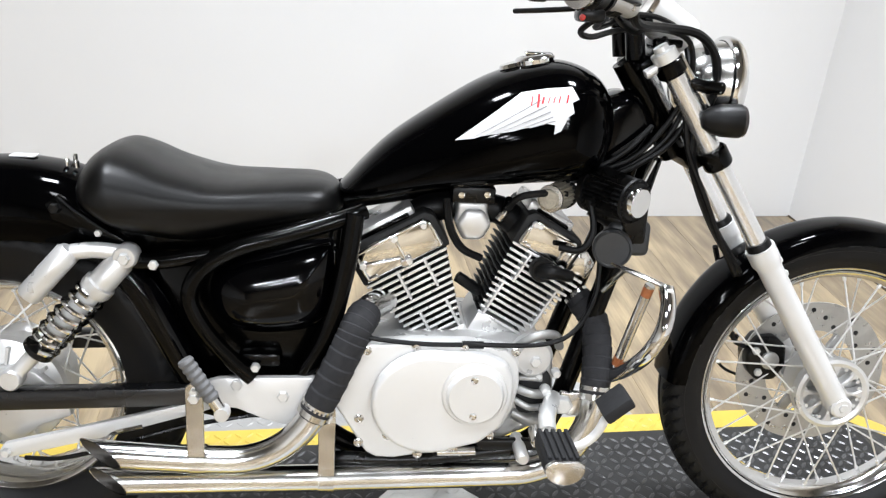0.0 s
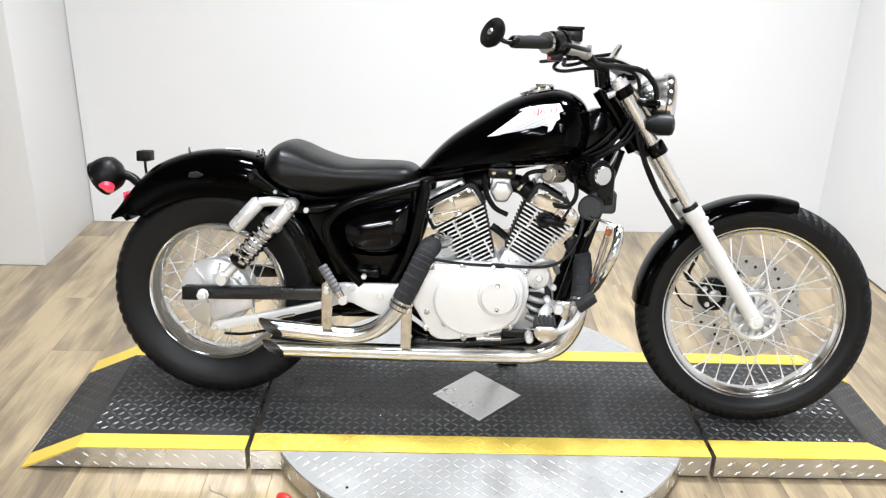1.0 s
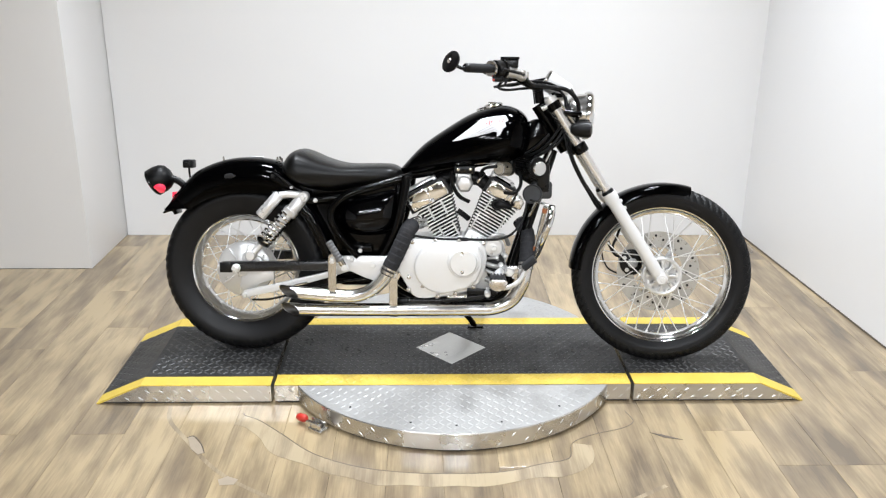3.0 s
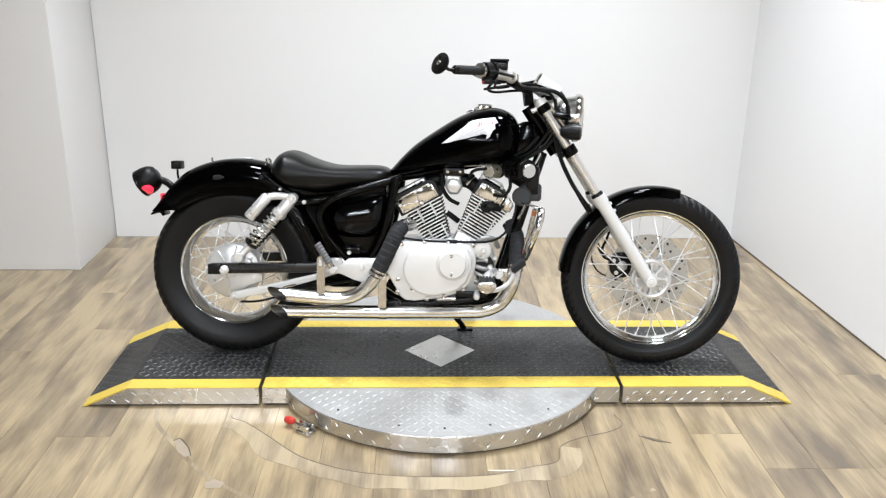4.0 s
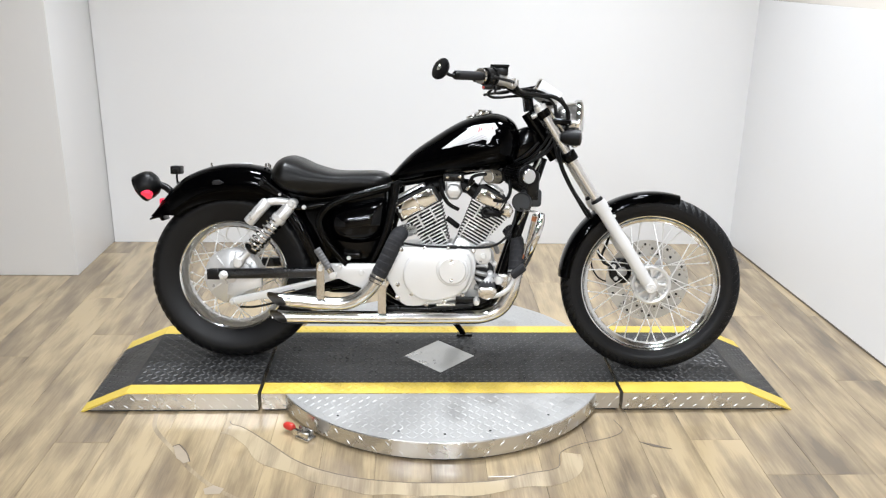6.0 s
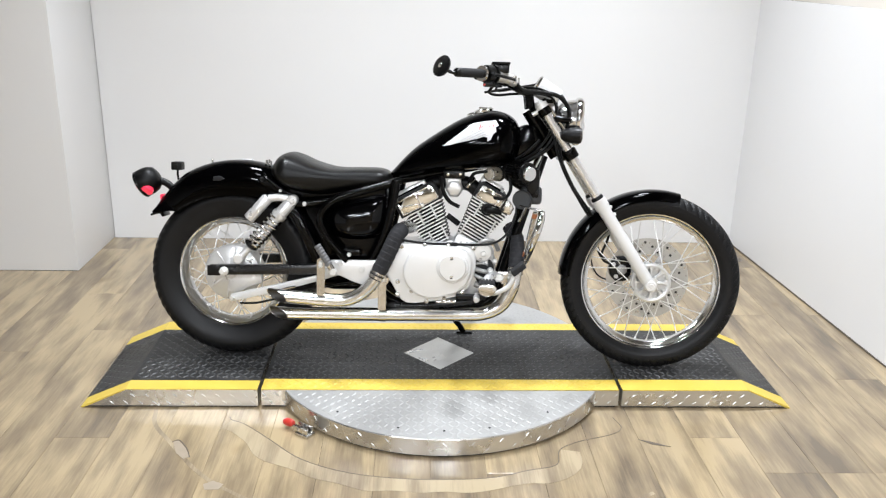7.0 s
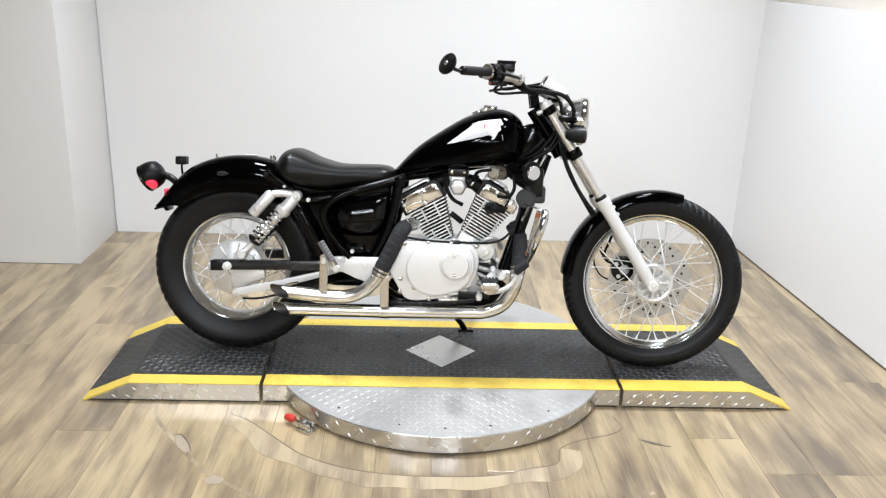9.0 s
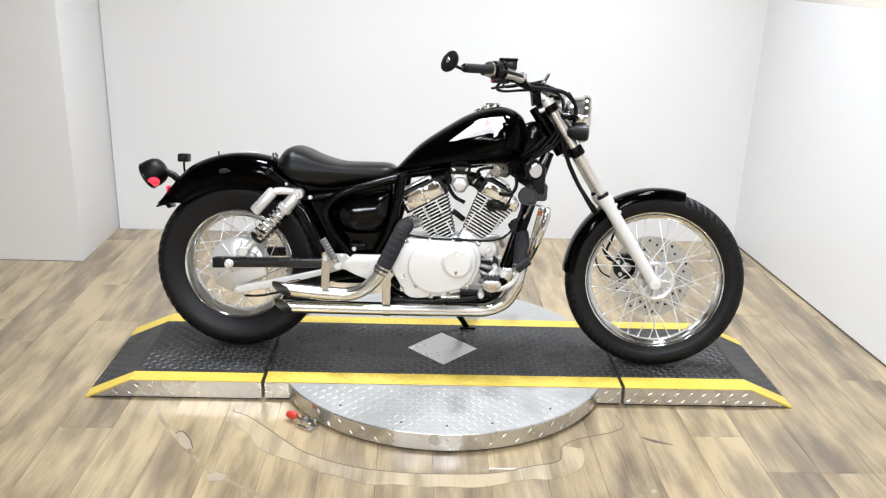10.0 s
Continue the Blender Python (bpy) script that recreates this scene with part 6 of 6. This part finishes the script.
# front brake caliper on the far leg
cal = part("brake_caliper", prism([(1.345, 0.352), (1.352, 0.318), (1.374, 0.298), (1.410, 0.300), (1.428, 0.330), (1.424, 0.372), (1.400, 0.392), (1.366, 0.388)], 0.035, 0.085, 0.008, 3), SATIN, bike, "dark brake caliper behind the disc")
part("caliper_piston", lathe([(0.018, 0), (0.018, 0.006), (0.015, 0.008), (0, 0.008)], (1.392, 0.036, 0.343), (0, -1, 0), 20), CASTING, cal)
for bx, bz in ((1.362, 0.362), (1.372, 0.318)):
    part("caliper_bolt", bolt(None, bx, 0.036, bz, 0.008, 0.008), BOLT, cal)
part("brake_hose", tube([(1.352, 0.075, 0.500), (1.340, 0.07, 0.443), (1.323, 0.065, 0.401), (1.328, 0.062, 0.372), (1.352, 0.06, 0.360)], 0.0048, 10, 5), PLASTIC, cal, "black brake hose")
part("hose_guide", tube([(1.284, 0.07, 0.378), (1.292, 0.068, 0.345), (1.316, 0.065, 0.312), (1.362, 0.062, 0.294)], 0.0030, 8, 5), PLASTIC, cal)

# ---- floor planks ----
PLANK_W, PLANK_L = 0.168, 1.22
plank_cache = {}


def plank_mesh(w, ln):
    key = (round(w, 3), round(ln, 3))
    if key not in plank_cache:
        c = 0.0012
        vs = [(0, 0, -0.004), (w, 0, -0.004), (w, ln, -0.004), (0, ln, -0.004), (0, 0, -c * 0.6), (w, 0, -c * 0.6), (w, ln, -c * 0.6), (0, ln, -c * 0.6), (c, c, 0), (w - c, c, 0), (w - c, ln - c, 0), (c, ln - c, 0)]
        fs = [(8, 9, 10, 11)] + [q for k in range(4) for q in ((k, (k + 1) % 4, 4 + (k + 1) % 4, 4 + k), (4 + k, 4 + (k + 1) % 4, 8 + (k + 1) % 4, 8 + k))]
        me = bpy.data.meshes.new("plank")
        me.from_pydata(vs, [], fs)
        me.materials.append(OAK)
        plank_cache[key] = me
    return plank_cache[key]


rnd = random.Random(5)
x = RIGHT + 0.14
while x > LEFTX:
    w = min(PLANK_W, x - LEFTX)
    y, end = FRONT - rnd.choice((0.0, 0.2, 0.41, 0.61, 0.82, 1.02)), (BACK if x > -1.6 else JOG)
    while y < end:
        y0, y1 = max(FRONT, y), min(y + PLANK_L, end)
        if y1 - y0 > 0.02 and w > 0.02:
            plank = new("plank", plank_mesh(w - 0.0006, y1 - y0 - 0.0006))
            plank.parent = floor
            plank.location = (x - w, y0, 0.0)
        y += PLANK_L
    x -= PLANK_W
